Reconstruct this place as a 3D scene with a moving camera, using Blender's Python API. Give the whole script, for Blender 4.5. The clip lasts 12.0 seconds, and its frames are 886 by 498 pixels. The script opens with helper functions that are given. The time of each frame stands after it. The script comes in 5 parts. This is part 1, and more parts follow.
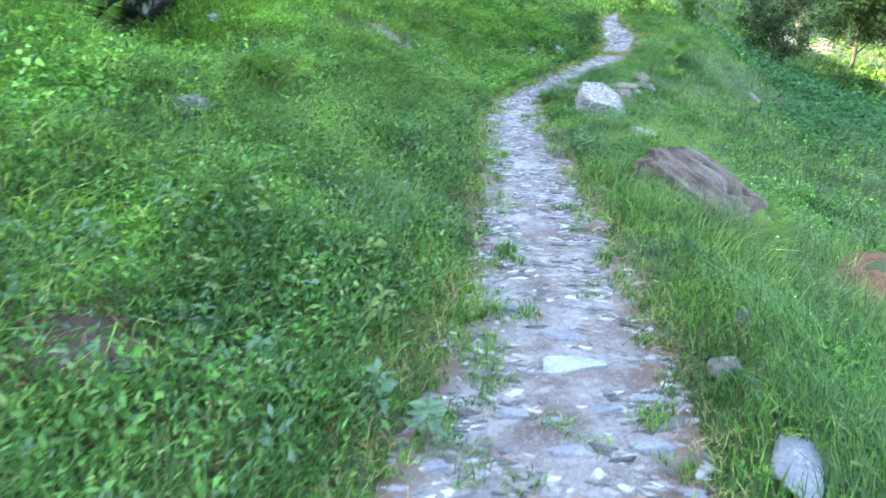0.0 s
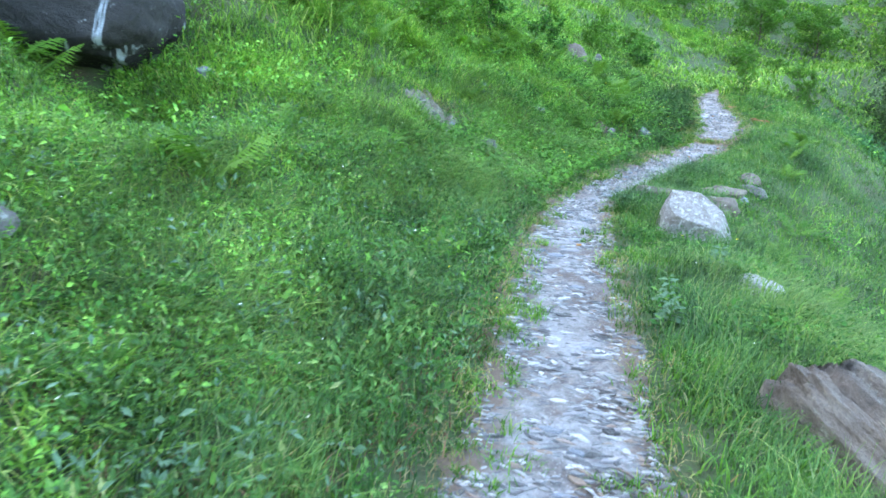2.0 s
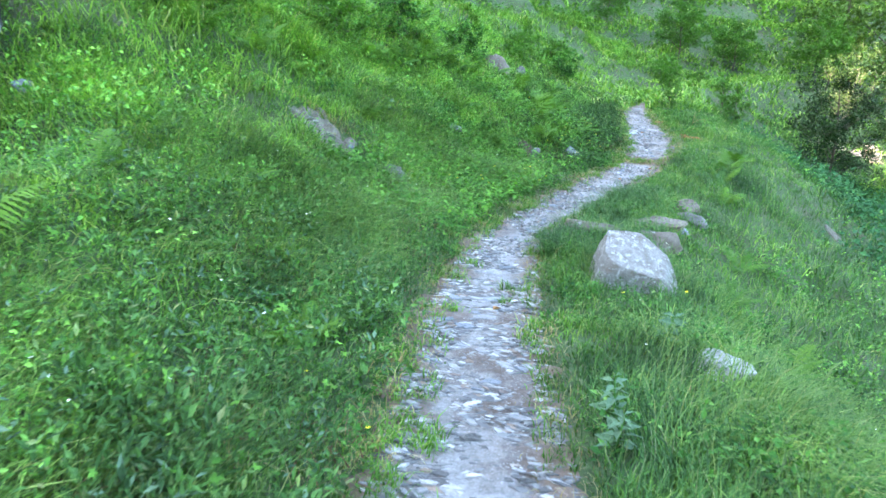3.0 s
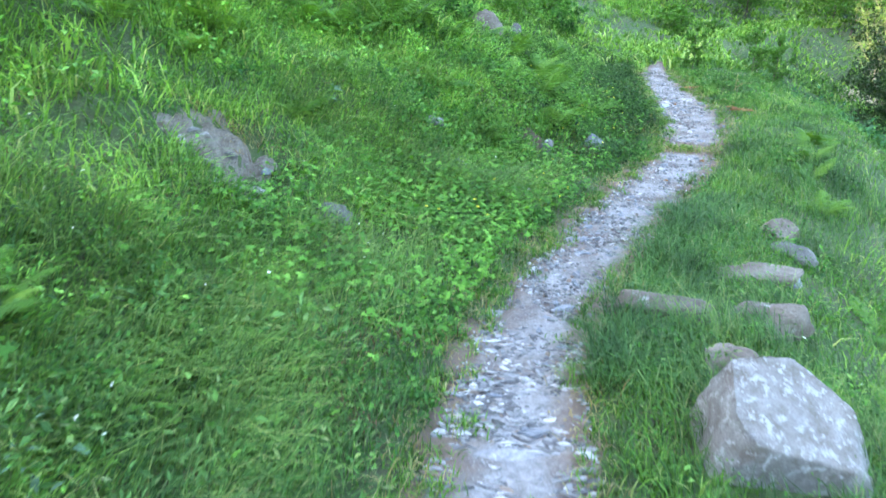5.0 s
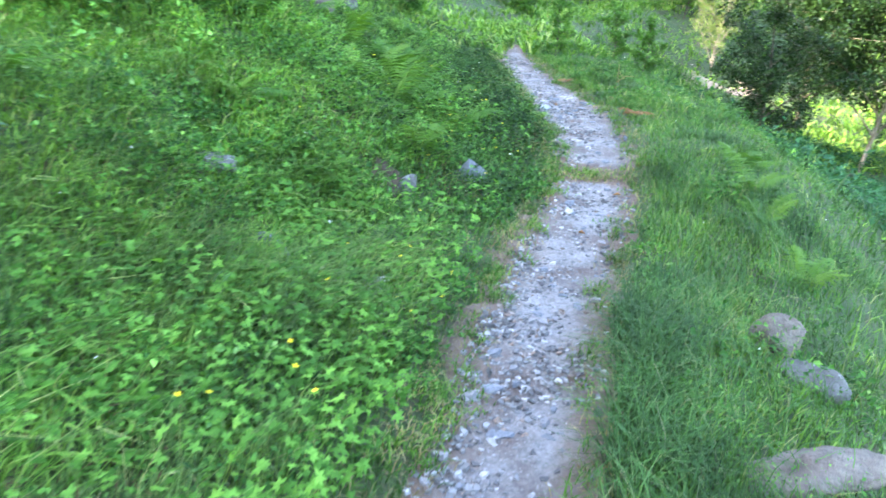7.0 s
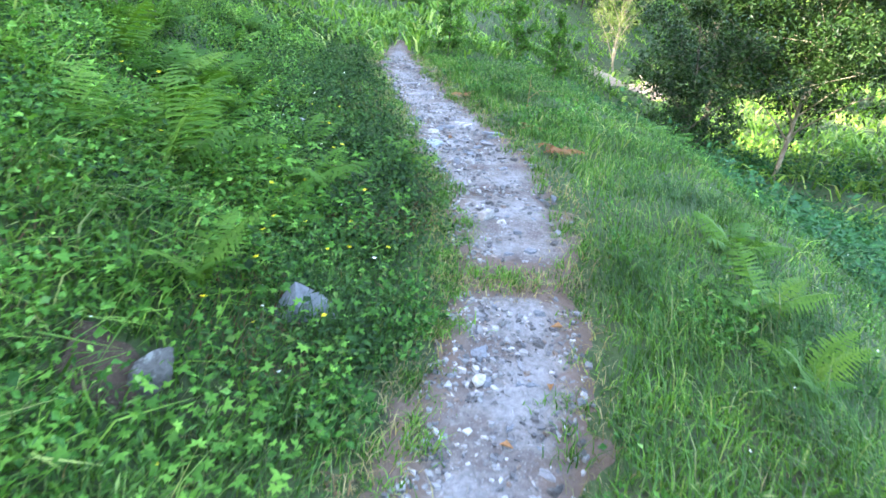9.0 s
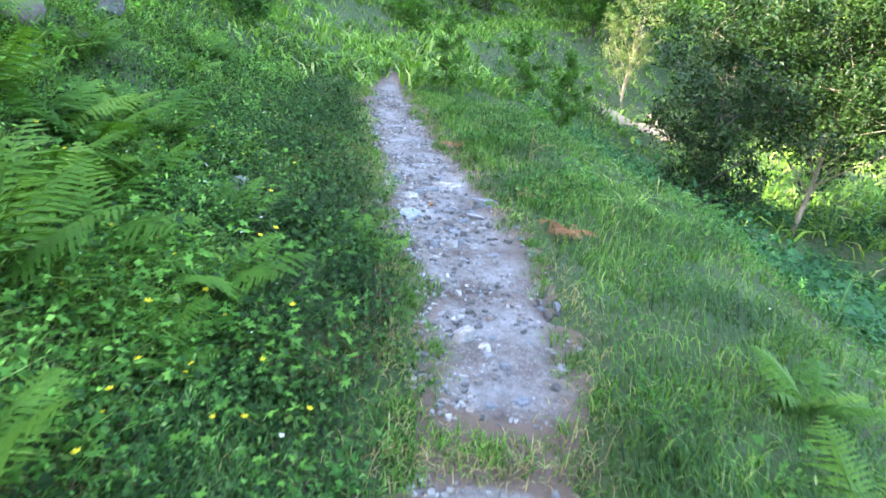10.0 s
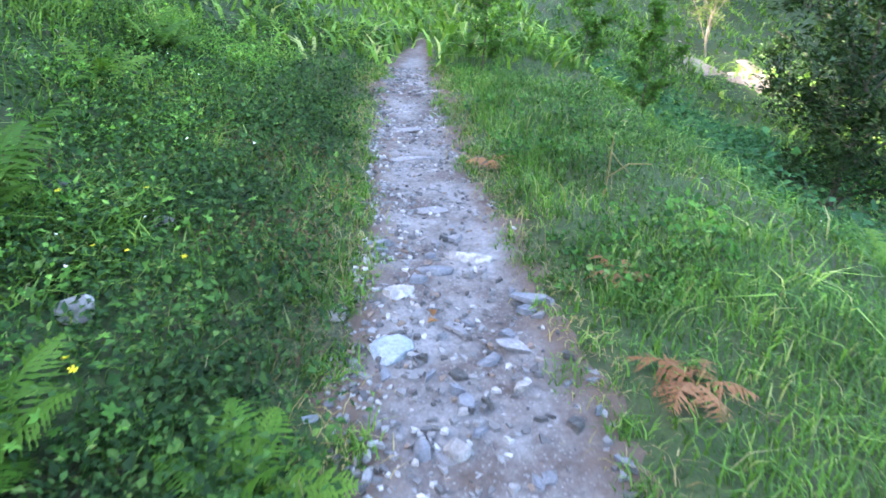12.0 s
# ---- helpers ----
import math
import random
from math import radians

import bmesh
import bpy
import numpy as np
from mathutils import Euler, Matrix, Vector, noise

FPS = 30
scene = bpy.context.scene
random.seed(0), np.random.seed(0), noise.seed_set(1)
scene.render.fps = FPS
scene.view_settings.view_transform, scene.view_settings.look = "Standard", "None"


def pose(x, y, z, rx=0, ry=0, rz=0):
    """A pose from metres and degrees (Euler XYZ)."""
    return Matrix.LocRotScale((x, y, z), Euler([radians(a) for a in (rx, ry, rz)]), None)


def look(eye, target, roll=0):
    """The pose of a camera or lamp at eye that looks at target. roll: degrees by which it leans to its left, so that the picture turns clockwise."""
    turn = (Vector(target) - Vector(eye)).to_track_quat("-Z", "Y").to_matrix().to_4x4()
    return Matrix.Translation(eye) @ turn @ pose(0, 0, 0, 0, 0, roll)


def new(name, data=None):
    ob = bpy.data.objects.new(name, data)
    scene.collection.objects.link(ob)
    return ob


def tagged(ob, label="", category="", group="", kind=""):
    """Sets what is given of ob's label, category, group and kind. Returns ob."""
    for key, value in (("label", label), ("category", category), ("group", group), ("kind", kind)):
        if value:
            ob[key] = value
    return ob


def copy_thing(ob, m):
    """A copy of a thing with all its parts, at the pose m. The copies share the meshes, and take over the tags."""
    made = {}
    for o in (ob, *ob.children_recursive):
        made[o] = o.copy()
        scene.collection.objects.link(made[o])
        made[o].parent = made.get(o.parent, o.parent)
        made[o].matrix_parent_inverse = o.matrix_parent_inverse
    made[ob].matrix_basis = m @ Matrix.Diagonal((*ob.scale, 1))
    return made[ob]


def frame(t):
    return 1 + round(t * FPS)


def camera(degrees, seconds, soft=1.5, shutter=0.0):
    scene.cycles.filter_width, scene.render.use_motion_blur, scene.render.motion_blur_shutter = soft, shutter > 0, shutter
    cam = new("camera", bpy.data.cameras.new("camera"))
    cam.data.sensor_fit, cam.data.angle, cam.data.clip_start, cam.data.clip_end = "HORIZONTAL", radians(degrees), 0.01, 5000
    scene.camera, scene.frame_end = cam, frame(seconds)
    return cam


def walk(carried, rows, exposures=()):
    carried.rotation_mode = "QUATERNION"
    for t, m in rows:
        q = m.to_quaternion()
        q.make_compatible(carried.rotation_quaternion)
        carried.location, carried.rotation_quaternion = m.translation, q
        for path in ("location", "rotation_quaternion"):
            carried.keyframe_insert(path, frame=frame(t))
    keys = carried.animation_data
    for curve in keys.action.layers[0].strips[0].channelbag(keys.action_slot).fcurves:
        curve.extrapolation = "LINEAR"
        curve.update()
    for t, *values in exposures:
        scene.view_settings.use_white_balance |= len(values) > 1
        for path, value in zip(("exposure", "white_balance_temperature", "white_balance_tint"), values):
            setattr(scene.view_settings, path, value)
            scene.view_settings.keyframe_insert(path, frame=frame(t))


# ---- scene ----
cam = camera(67.6, 12.0, soft=1.6, shutter=0.25)
METRES, EYE, TILT, LEAN, TURN = 15.2, 1.5, 0.0, 0.0, -8.6
ROWS = [
    (0.0, 0.0, 0.0, 0.0, -0.44, -22.91, 1.04),
    (0.5, 0.0108, 0.0401, 0.0025, -4.16, -22.5, 1.42),
    (1.0, 0.0152, 0.0793, 0.0024, -1.73, -21.69, -1.45),
    (1.5, 0.0229, 0.121, 0.002, 5.7, -18.32, -0.04),
    (2.0, 0.0296, 0.1602, -0.0014, 7.37, -18.36, -2.03),
    (2.5, 0.0367, 0.2032, -0.0018, 2.12, -16.42, -2.57),
    (4.5, 0.0465, 0.3824, -0.0077, 0.72, -21.76, -2.6),
    (5.0, 0.0469, 0.427, -0.0032, 0.11, -20.68, -0.42),
    (5.5, 0.0504, 0.4673, -0.0017, 0.5, -17.77, -0.43),
    (6.0, 0.0504, 0.5117, -0.0032, -5.3, -22.31, -3.11),
    (6.5, 0.0568, 0.5543, -0.0064, -7.47, -22.02, -1.55),
    (7.0, 0.0638, 0.5958, -0.0086, -13.29, -22.39, -2.34),
    (7.5, 0.0731, 0.6343, -0.0064, -20.27, -21.87, -4.17),
    (9.5, 0.1484, 0.7856, -0.0119, -22.18, -23.14, -4.0),
    (10.0, 0.1669, 0.8183, -0.0084, -21.16, -21.27, -5.97),
    (10.5, 0.1875, 0.8483, -0.009, -18.63, -20.37, -2.89),
    (11.0, 0.2033, 0.8827, -0.0119, -19.01, -23.48, -4.0),
    (11.5, 0.2174, 0.9151, -0.0111, -19.4, -25.78, -2.04),
    (12.0, 0.2321, 0.9464, -0.0111, -16.78, -25.64, -1.7),
]
walk(cam, [(t, pose(0, 0, EYE, TILT, LEAN, TURN) @ pose(METRES * x, METRES * y, METRES * z, 90 + pitch, roll, yaw)) for t, x, y, z, yaw, pitch, roll in ROWS],
     exposures=[(0.0, 4.02, 6800, 11), (2.5, 4.07, 6780, 6), (4.5, 4.08, 6780, 7), (7.5, 4.07, 6600, 13), (9.5, 3.87, 6600, 13), (12.0, 3.77, 6500, 18)])

# ---- world, sun and exposure ----
SUN_FROM = Vector((-0.95, 0.20, 0.0)).normalized()     # over the hill on the uphill side
SUN_ELEVATION = radians(30.6)
world = bpy.data.worlds.new("world")
scene.world = world
world.use_nodes = True
sky = world.node_tree.nodes.new("ShaderNodeTexSky")
sky.sky_type, sky.sun_disc = "NISHITA", False
sky.sun_elevation = SUN_ELEVATION
sky.sun_rotation = math.atan2(SUN_FROM.x, SUN_FROM.y)
sky.air_density, sky.dust_density, sky.ozone_density = 1.0, 1.2, 1.0
background = world.node_tree.nodes["Background"]
background.inputs["Strength"].default_value = 0.15
world.node_tree.links.new(sky.outputs["Color"], background.inputs["Color"])
sun = new("sun", bpy.data.lights.new("sun", "SUN"))
sun.data.energy, sun.data.angle, sun.data.color = 3.5, radians(0.53), (1.0, 0.93, 0.80)
ray = SUN_FROM * math.cos(SUN_ELEVATION) + Vector((0, 0, math.sin(SUN_ELEVATION)))
sun.matrix_world = look(ray * 60, (0, 0, 0))

# ---- terrain in numbers ----
# the middle of the footpath: x, y, z, half its width
TRAIL = [
    (-24, -60, -0.5, 0.4), (-10, -25, -0.2, 0.4), (-3.0, -8, 0.0, 0.4), (-0.95, -2.5, 0.0, 0.42), (-0.02, 0.0, -0.02, 0.48), (0.60, 1.68, -0.06, 0.49),
    (0.86, 2.4, -0.09, 0.45), (1.24, 3.8, -0.14, 0.39), (1.62, 5.5, -0.17, 0.33), (1.77, 6.3, -0.19, 0.33), (2.08, 7.7, -0.23, 0.29),
    (2.31, 8.45, -0.25, 0.26), (2.52, 9.15, -0.27, 0.25), (2.86, 9.85, -0.29, 0.26), (3.27, 10.4, -0.32, 0.27), (4.0, 11.4, -0.33, 0.28),
    (4.6, 12.15, -0.31, 0.28), (5.3, 12.95, -0.26, 0.29), (5.56, 13.3, -0.225, 0.28), (5.66, 13.42, -0.215, 0.28), (5.73, 13.5, -0.135, 0.29), (5.8, 13.6, -0.125, 0.30), (6.08, 14.1, -0.08, 0.35),
    (6.4, 14.8, -0.03, 0.37), (6.55, 15.4, 0.0, 0.38), (6.88, 16.2, 0.0, 0.35), (7.17, 17.1, 0.01, 0.31), (7.5, 18.0, 0.02, 0.30),
    (7.95, 19.2, 0.04, 0.27), (8.6, 20.6, 0.06, 0.17), (9.1, 21.5, 0.08, 0.02), (9.6, 23.0, 0.1, -0.2), (10.8, 25.5, 0.15, -0.2),
    (13.6, 28.6, 0.3, -0.2), (19, 32.3, 0.5, -0.2), (28, 35.5, 0.9, -0.2), (45, 39, 1.5, -0.2), (90, 46, 3, -0.2), (180, 60, 5, -0.2)]


def smooth_trail():
    """The trail resampled every 0.15 m where it is walked, wider apart beyond."""
    p = np.array(TRAIL, float)
    d = np.concatenate(([0], np.cumsum(np.hypot(*np.diff(p[:, :2], axis=0).T))))
    zero = d[4]
    near = np.arange(zero - 4, zero + 30, 0.15)
    at = np.concatenate((np.linspace(0, zero - 4.3, 25), near, np.linspace(zero + 30.3, d[-1], 70)))
    q = np.stack([np.interp(at, d, p[:, i]) for i in range(4)], 1)
    for _ in range(3):
        q[1:-1] = (q[:-2] + 2 * q[1:-1] + q[2:]) / 4
    return q, at - zero


LINE, ALONG = smooth_trail()
TAN = np.gradient(LINE[:, :2], axis=0)
TAN /= np.linalg.norm(TAN, axis=1)[:, None]
NOR = np.stack((TAN[:, 1], -TAN[:, 0]), 1)     # to the right, downhill


def lattice(i, j, seed):
    v = np.sin(i * 127.1 + j * 311.7 + seed * 74.7) * 43758.5453
    return v - np.floor(v)


def value_noise(x, y, size, seed=0):
    """Smooth noise from -1 to 1 with bumps of that size."""
    x, y = x / size + 100.5, y / size + 100.5
    i, j = np.floor(x), np.floor(y)
    u, v = x - i, y - j
    u, v = u * u * (3 - 2 * u), v * v * (3 - 2 * v)
    a = lattice(i, j, seed) * (1 - u) + lattice(i + 1, j, seed) * u
    b = lattice(i, j + 1, seed) * (1 - u) + lattice(i + 1, j + 1, seed) * u
    return 2 * (a * (1 - v) + b * v) - 1


def lateral(x, y):
    """For places: the index of the nearest point of the trail, and the way off it to the right."""
    x, y = np.asarray(x, float).ravel(), np.asarray(y, float).ravel()
    k = np.empty(len(x), int)
    for a in range(0, len(x), 20000):
        b = slice(a, a + 20000)
        k[b] = np.argmin((x[b, None] - LINE[None, :, 0]) ** 2 + (y[b, None] - LINE[None, :, 1]) ** 2, axis=1)
    s = (x - LINE[k, 0]) * NOR[k, 0] + (y - LINE[k, 1]) * NOR[k, 1]
    t = (x - LINE[k, 0]) * TAN[k, 0] + (y - LINE[k, 1]) * TAN[k, 1]
    return k, s, t


LEFT_U = [0, 0.25, 0.9, 1.7, 3.4, 6, 10, 20, 27, 40, 90, 500]
LEFT_SOUTH = [0, 0.05, 0.20, 0.48, 1.15, 2.5, 5.0, 14.0, 22.0, 25, 28, 30]
LEFT_MID = [0, 0.07, 0.22, 0.75, 1.60, 2.8, 5.2, 14.0, 22.0, 25, 28, 30]
LEFT_NORTH = [0, 0.03, 0.08, 0.28, 1.10, 2.6, 5.2, 14.0, 20.0, 23, 28, 30]
RIGHT_U = [0, 0.2, 1.0, 1.6, 2.4, 4, 6, 9, 14, 25, 50, 120, 500]
RIGHT_SOUTH = [0, 0.05, -0.02, -0.30, -0.80, -1.5, -2.1, -2.7, -3.2, -2.6, 3, 20, 70]
RIGHT_NORTH = [0, 0.05, 0.05, -0.03, -0.62, -1.55, -2.2, -2.8, -3.2, -2.4, 3, 20, 70]


def ground(x, y):
    """The height of the ground, and the way off the trail to the right beyond its edge (negative uphill)."""
    shape = np.shape(x)
    x, y = np.asarray(x, float).ravel(), np.asarray(y, float).ravel()
    k, s, t = lateral(x, y)
    slope = np.gradient(LINE[:, 2], ALONG)
    z = LINE[k, 2] + slope[k] * np.clip(t, -0.2, 0.2)
    off = np.abs(s) - np.maximum(LINE[k, 3], 0)
    u = np.maximum(off, 0)
    a = ALONG[k]
    mid = np.clip((a - 6) / 3, 0, 1)
    north = np.clip((a - 14) / 2, 0, 1)
    left = np.interp(u, LEFT_U, LEFT_SOUTH) * (1 - mid) + mid * (np.interp(u, LEFT_U, LEFT_MID) * (1 - north) + north * np.interp(u, LEFT_U, LEFT_NORTH))
    down = np.clip((a - 14) / 4, 0, 1)
    right = np.interp(u, RIGHT_U, RIGHT_SOUTH) * (1 - down) + down * np.interp(u, RIGHT_U, RIGHT_NORTH)
    # terraces on the hillside beyond
    f = u / 2.6
    f = f - np.floor(f)
    rise = np.clip((f - 0.72) / 0.28, 0, 1)
    left = left + 0.7 * (rise * rise * (3 - 2 * rise) - f) * np.clip((a - 19) / 5, 0, 1) * np.clip((u - 3) / 3, 0, 1)
    left = left + 7 * np.clip((a - 26) / 2, 0, 1) * np.clip((u - 10) / 14, 0, 1)      # height added where the hill turns, to shade the far slope
    # the shoulder is narrower at the start of the walk
    right = right - 0.16 * np.clip((u - 0.45) / 0.6, 0, 1) * np.clip((5.8 - a) / 1.0, 0, 1)
    z += np.where(s < 0, left, right)
    # a slip in the bank, a cut bank below the shoulder, and a hollow under a boulder
    z -= 0.20 * np.exp(-((x - 0.98) ** 2 + (y - 10.62) ** 2) / 0.06)
    z += 0.55 * np.exp(-((x - 4.0) ** 2 + (y - 3.9) ** 2) / 0.22)
    z -= 0.80 * np.exp(-((x + 1.8) ** 2 + (y - 8.2) ** 2) / 1.0)
    z -= 1.1 * np.exp(-((x + 2.7) ** 2 + (y - 9.6) ** 2) / 1.3)
    z -= 0.22 * np.exp(-((x + 1.8) ** 2 + (y - 6.8) ** 2) / 1.2)
    loose = np.clip(u / 0.5, 0, 1)
    z += np.clip((u - 0.8) / 1.5, 0, 1) * 0.12 * value_noise(x, y, 0.85, 7)
    z += loose * (0.05 * value_noise(x, y, 0.45, 3) + 0.05 * value_noise(x, y, 1.1, 4))
    z += np.clip((u - 1.0) / 3, 0, 1) * 0.18 * value_noise(x, y, 2.7, 5)
    z += np.clip((u - 8) / 20, 0, 1) * 1.2 * value_noise(x, y, 11, 6)
    z -= 0.025 * np.clip((LINE[k, 3] - np.abs(s)) / 0.1, 0, 1)
    return z.reshape(shape), (np.sign(s) * off).reshape(shape)


def height(x, y):
    return float(ground(np.array([x]), np.array([y]))[0][0])


# places kept clear of growth: x, y, radius
BARE = [(0.9, 10.75, 0.32), (8.3, 12.3, 0.16), (18.9, 25.7, 1.3), (3.75, 3.45, 0.55), (-0.95, 2.25, 0.24), (-0.45, 2.35, 0.15), (11.9, 17.6, 0.45), (3.68, 13.12, 0.12)]
STANDING = [(3.35, 8.28, 0.34), (3.2, 6.72, 0.16), (3.4, 9.5, 0.09), (3.95, 9.5, 0.11), (4.4, 10.1, 0.12), (5.16, 10.92, 0.1), (5.08, 10.66, 0.08), (3.52, 8.84, 0.14), (3.82, 13.12, 0.1), (3.24, 11.88, 0.09),
            (2.72, 12.1, 0.1), (2.52, 12.58, 0.12), (1.58, 10.42, 0.13), (4.5, 13.44, 0.09), (5.42, 15.92, 0.07), (5.68, 16.64, 0.07), (5.3, 16.98, 0.12), (4.95, 19.1, 0.14), (4.1, 17.75, 0.28), (-1.16, 5.2, 0.18), (-1.55, 9.72, 0.1),
            (1.37, 1.5, 0.15), (1.46, 2.07, 0.07), (1.76, 2.42, 0.06), (-3.3, 9.95, 0.9), (2.58, 5.0, 0.2), (2.72, 4.68, 0.22), (2.86, 4.35, 0.2)]
EDGE = 0.12


def edge_noise(x, y):
    """How the trail's edge wanders."""
    return 0.55 * value_noise(x, y, 0.42, 11) + 0.45 * value_noise(x, y, 0.13, 12) + 0.2 * value_noise(x, y, 0.05, 14)


def margin(k, s):
    """How far worn, sparsely grown earth reaches beyond the grey of the trail: mostly on the uphill side of the bends."""
    a = ALONG[k]
    worn = np.clip((a - 3) / 2, 0, 1) * np.clip((15.5 - a) / 1.5, 0, 1)
    patchy = np.clip(0.5 + 0.9 * value_noise(a, a * 0, 1.3, 71), 0.1, 1.2)
    return np.where(s < 0, (0.03 + 0.11 * worn) * patchy, 0.015)


def open_ground(x, y):
    """False inside bare earth and standing rocks."""
    ok = np.ones(len(x), bool)
    for i, (cx, cy, r) in enumerate(BARE + STANDING):
        d = np.hypot(x - cx, y - cy)
        ok &= d > r * (0.8 if i < len(BARE) else 0.72) * (1 + 0.5 * value_noise(x + i, y, 0.15, 15))
    return ok


# ---- materials ----
def material(name):
    m = bpy.data.materials.new(name)
    m.use_nodes = True
    nodes, links = m.node_tree.nodes, m.node_tree.links
    return m, nodes, links, nodes["Principled BSDF"]


def ramp(nodes, stops):
    r = nodes.new("ShaderNodeValToRGB")
    while len(r.color_ramp.elements) < len(stops):
        r.color_ramp.elements.new(0.5)
    for e, (at, c) in zip(r.color_ramp.elements, stops):
        e.position, e.color = at, (*c, 1)
    return r


def noise_node(nodes, links, scale, detail=4, rough=0.55, coords=None):
    n = nodes.new("ShaderNodeTexNoise")
    n.inputs["Scale"].default_value, n.inputs["Detail"].default_value, n.inputs["Roughness"].default_value = scale, detail, rough
    if coords:
        links.new(coords, n.inputs["Vector"])
    return n


def mixed(nodes, links, a, b, factor, blend="MIX"):
    m = nodes.new("ShaderNodeMix")
    m.data_type, m.blend_type = "RGBA", blend
    for socket, value in ((m.inputs[0], factor), (m.inputs[6], a), (m.inputs[7], b)):
        if isinstance(value, (int, float)):
            socket.default_value = value
        elif isinstance(value, tuple):
            socket.default_value = (*value, 1)
        else:
            links.new(value, socket)
    return m.outputs[2]


def leaf_material(name, stops, patch=((0.56, 0.60, 0.58), (1.38, 1.32, 1.1)), through_light=0.35, gloss=0.5, island=True):
    """Green of a leaf or blade: its own shade of the ramp, wider patches of lusher or drier growth, and light that shines through."""
    m, nodes, links, bsdf = material(name)
    if island:
        pick = nodes.new("ShaderNodeNewGeometry").outputs["Random Per Island"]
    else:
        pick = nodes.new("ShaderNodeObjectInfo").outputs["Random"]
    r = ramp(nodes, stops)
    links.new(pick, r.inputs["Fac"])
    where = nodes.new("ShaderNodeNewGeometry").outputs["Position"]
    n = noise_node(nodes, links, 1.7, 4, 0.65, where)
    tone = ramp(nodes, ((0.36, patch[0]), (0.64, patch[1])))
    links.new(n.outputs["Fac"], tone.inputs["Fac"])
    colour = mixed(nodes, links, r.outputs["Color"], tone.outputs["Color"], 1.0, "MULTIPLY")
    fine = noise_node(nodes, links, 90, 2, 0.5, where)
    vein = ramp(nodes, ((0.3, (0.75, 0.78, 0.7)), (0.7, (1.12, 1.1, 1.05))))
    links.new(fine.outputs["Fac"], vein.inputs["Fac"])
    colour = mixed(nodes, links, colour, vein.outputs["Color"], 1.0, "MULTIPLY")
    links.new(colour, bsdf.inputs["Base Color"])
    bsdf.inputs["Roughness"].default_value = gloss
    bsdf.inputs["Specular IOR Level"].default_value = 0.15
    glow = nodes.new("ShaderNodeBsdfTranslucent")
    warm = mixed(nodes, links, colour, (1.0, 1.0, 0.45), 1.0, "MULTIPLY")
    links.new(warm, glow.inputs["Color"])
    mix = nodes.new("ShaderNodeMixShader")
    mix.inputs[0].default_value = through_light
    links.new(bsdf.outputs[0], mix.inputs[1])
    links.new(glow.outputs[0], mix.inputs[2])
    links.new(mix.outputs[0], nodes["Material Output"].inputs["Surface"])
    return m


def rock_material(name, dark, mid, light, scale=6.0, lichen=(0.62, 0.64, 0.58), lichen_amount=0.1, bump=0.5, stretch=(1, 1, 1), rough=0.85, random=True):
    m, nodes, links, bsdf = material(name)
    tc = nodes.new("ShaderNodeTexCoord")
    mp = nodes.new("ShaderNodeMapping")
    mp.inputs["Scale"].default_value = stretch
    links.new(tc.outputs["Object"], mp.inputs["Vector"])
    v = mp.outputs["Vector"]
    if random:
        info = nodes.new("ShaderNodeObjectInfo")
        add = nodes.new("ShaderNodeVectorMath")
        add.operation = "MULTIPLY_ADD"
        add.inputs[1].default_value = (1, 1, 1)
        shift = nodes.new("ShaderNodeVectorMath")
        shift.operation = "SCALE"
        shift.inputs[0].default_value = (31, 17, 23)
        links.new(info.outputs["Random"], shift.inputs["Scale"])
        links.new(v, add.inputs[0])
        links.new(shift.outputs[0], add.inputs[2])
        v = add.outputs[0]
    big = noise_node(nodes, links, scale, 6, 0.65, v)
    base = ramp(nodes, ((0.32, dark), (0.52, mid), (0.70, light)))
    links.new(big.outputs["Fac"], base.inputs["Fac"])
    grain = noise_node(nodes, links, scale * 14, 4, 0.7, v)
    speck = ramp(nodes, ((0.3, (0.62, 0.62, 0.62)), (0.7, (1.2, 1.2, 1.2))))
    links.new(grain.outputs["Fac"], speck.inputs["Fac"])
    colour = mixed(nodes, links, base.outputs["Color"], speck.outputs["Color"], 1.0, "MULTIPLY")
    spots = noise_node(nodes, links, scale * 2.3, 5, 0.7, v)
    where = ramp(nodes, ((0.66 - lichen_amount, (0, 0, 0)), (0.72 - lichen_amount, (1, 1, 1))))
    links.new(spots.outputs["Fac"], where.inputs["Fac"])
    colour = mixed(nodes, links, colour, lichen, where.outputs["Color"])
    links.new(colour, bsdf.inputs["Base Color"])
    bsdf.inputs["Roughness"].default_value = rough
    b = nodes.new("ShaderNodeBump")
    b.inputs["Strength"].default_value, b.inputs["Distance"].default_value = bump, 0.02
    links.new(grain.outputs["Fac"], b.inputs["Height"])
    b2 = nodes.new("ShaderNodeBump")
    b2.inputs["Strength"].default_value, b2.inputs["Distance"].default_value = bump, 0.06
    links.new(big.outputs["Fac"], b2.inputs["Height"])
    links.new(b2.outputs["Normal"], b.inputs["Normal"])
    links.new(b.outputs["Normal"], bsdf.inputs["Normal"])
    return m


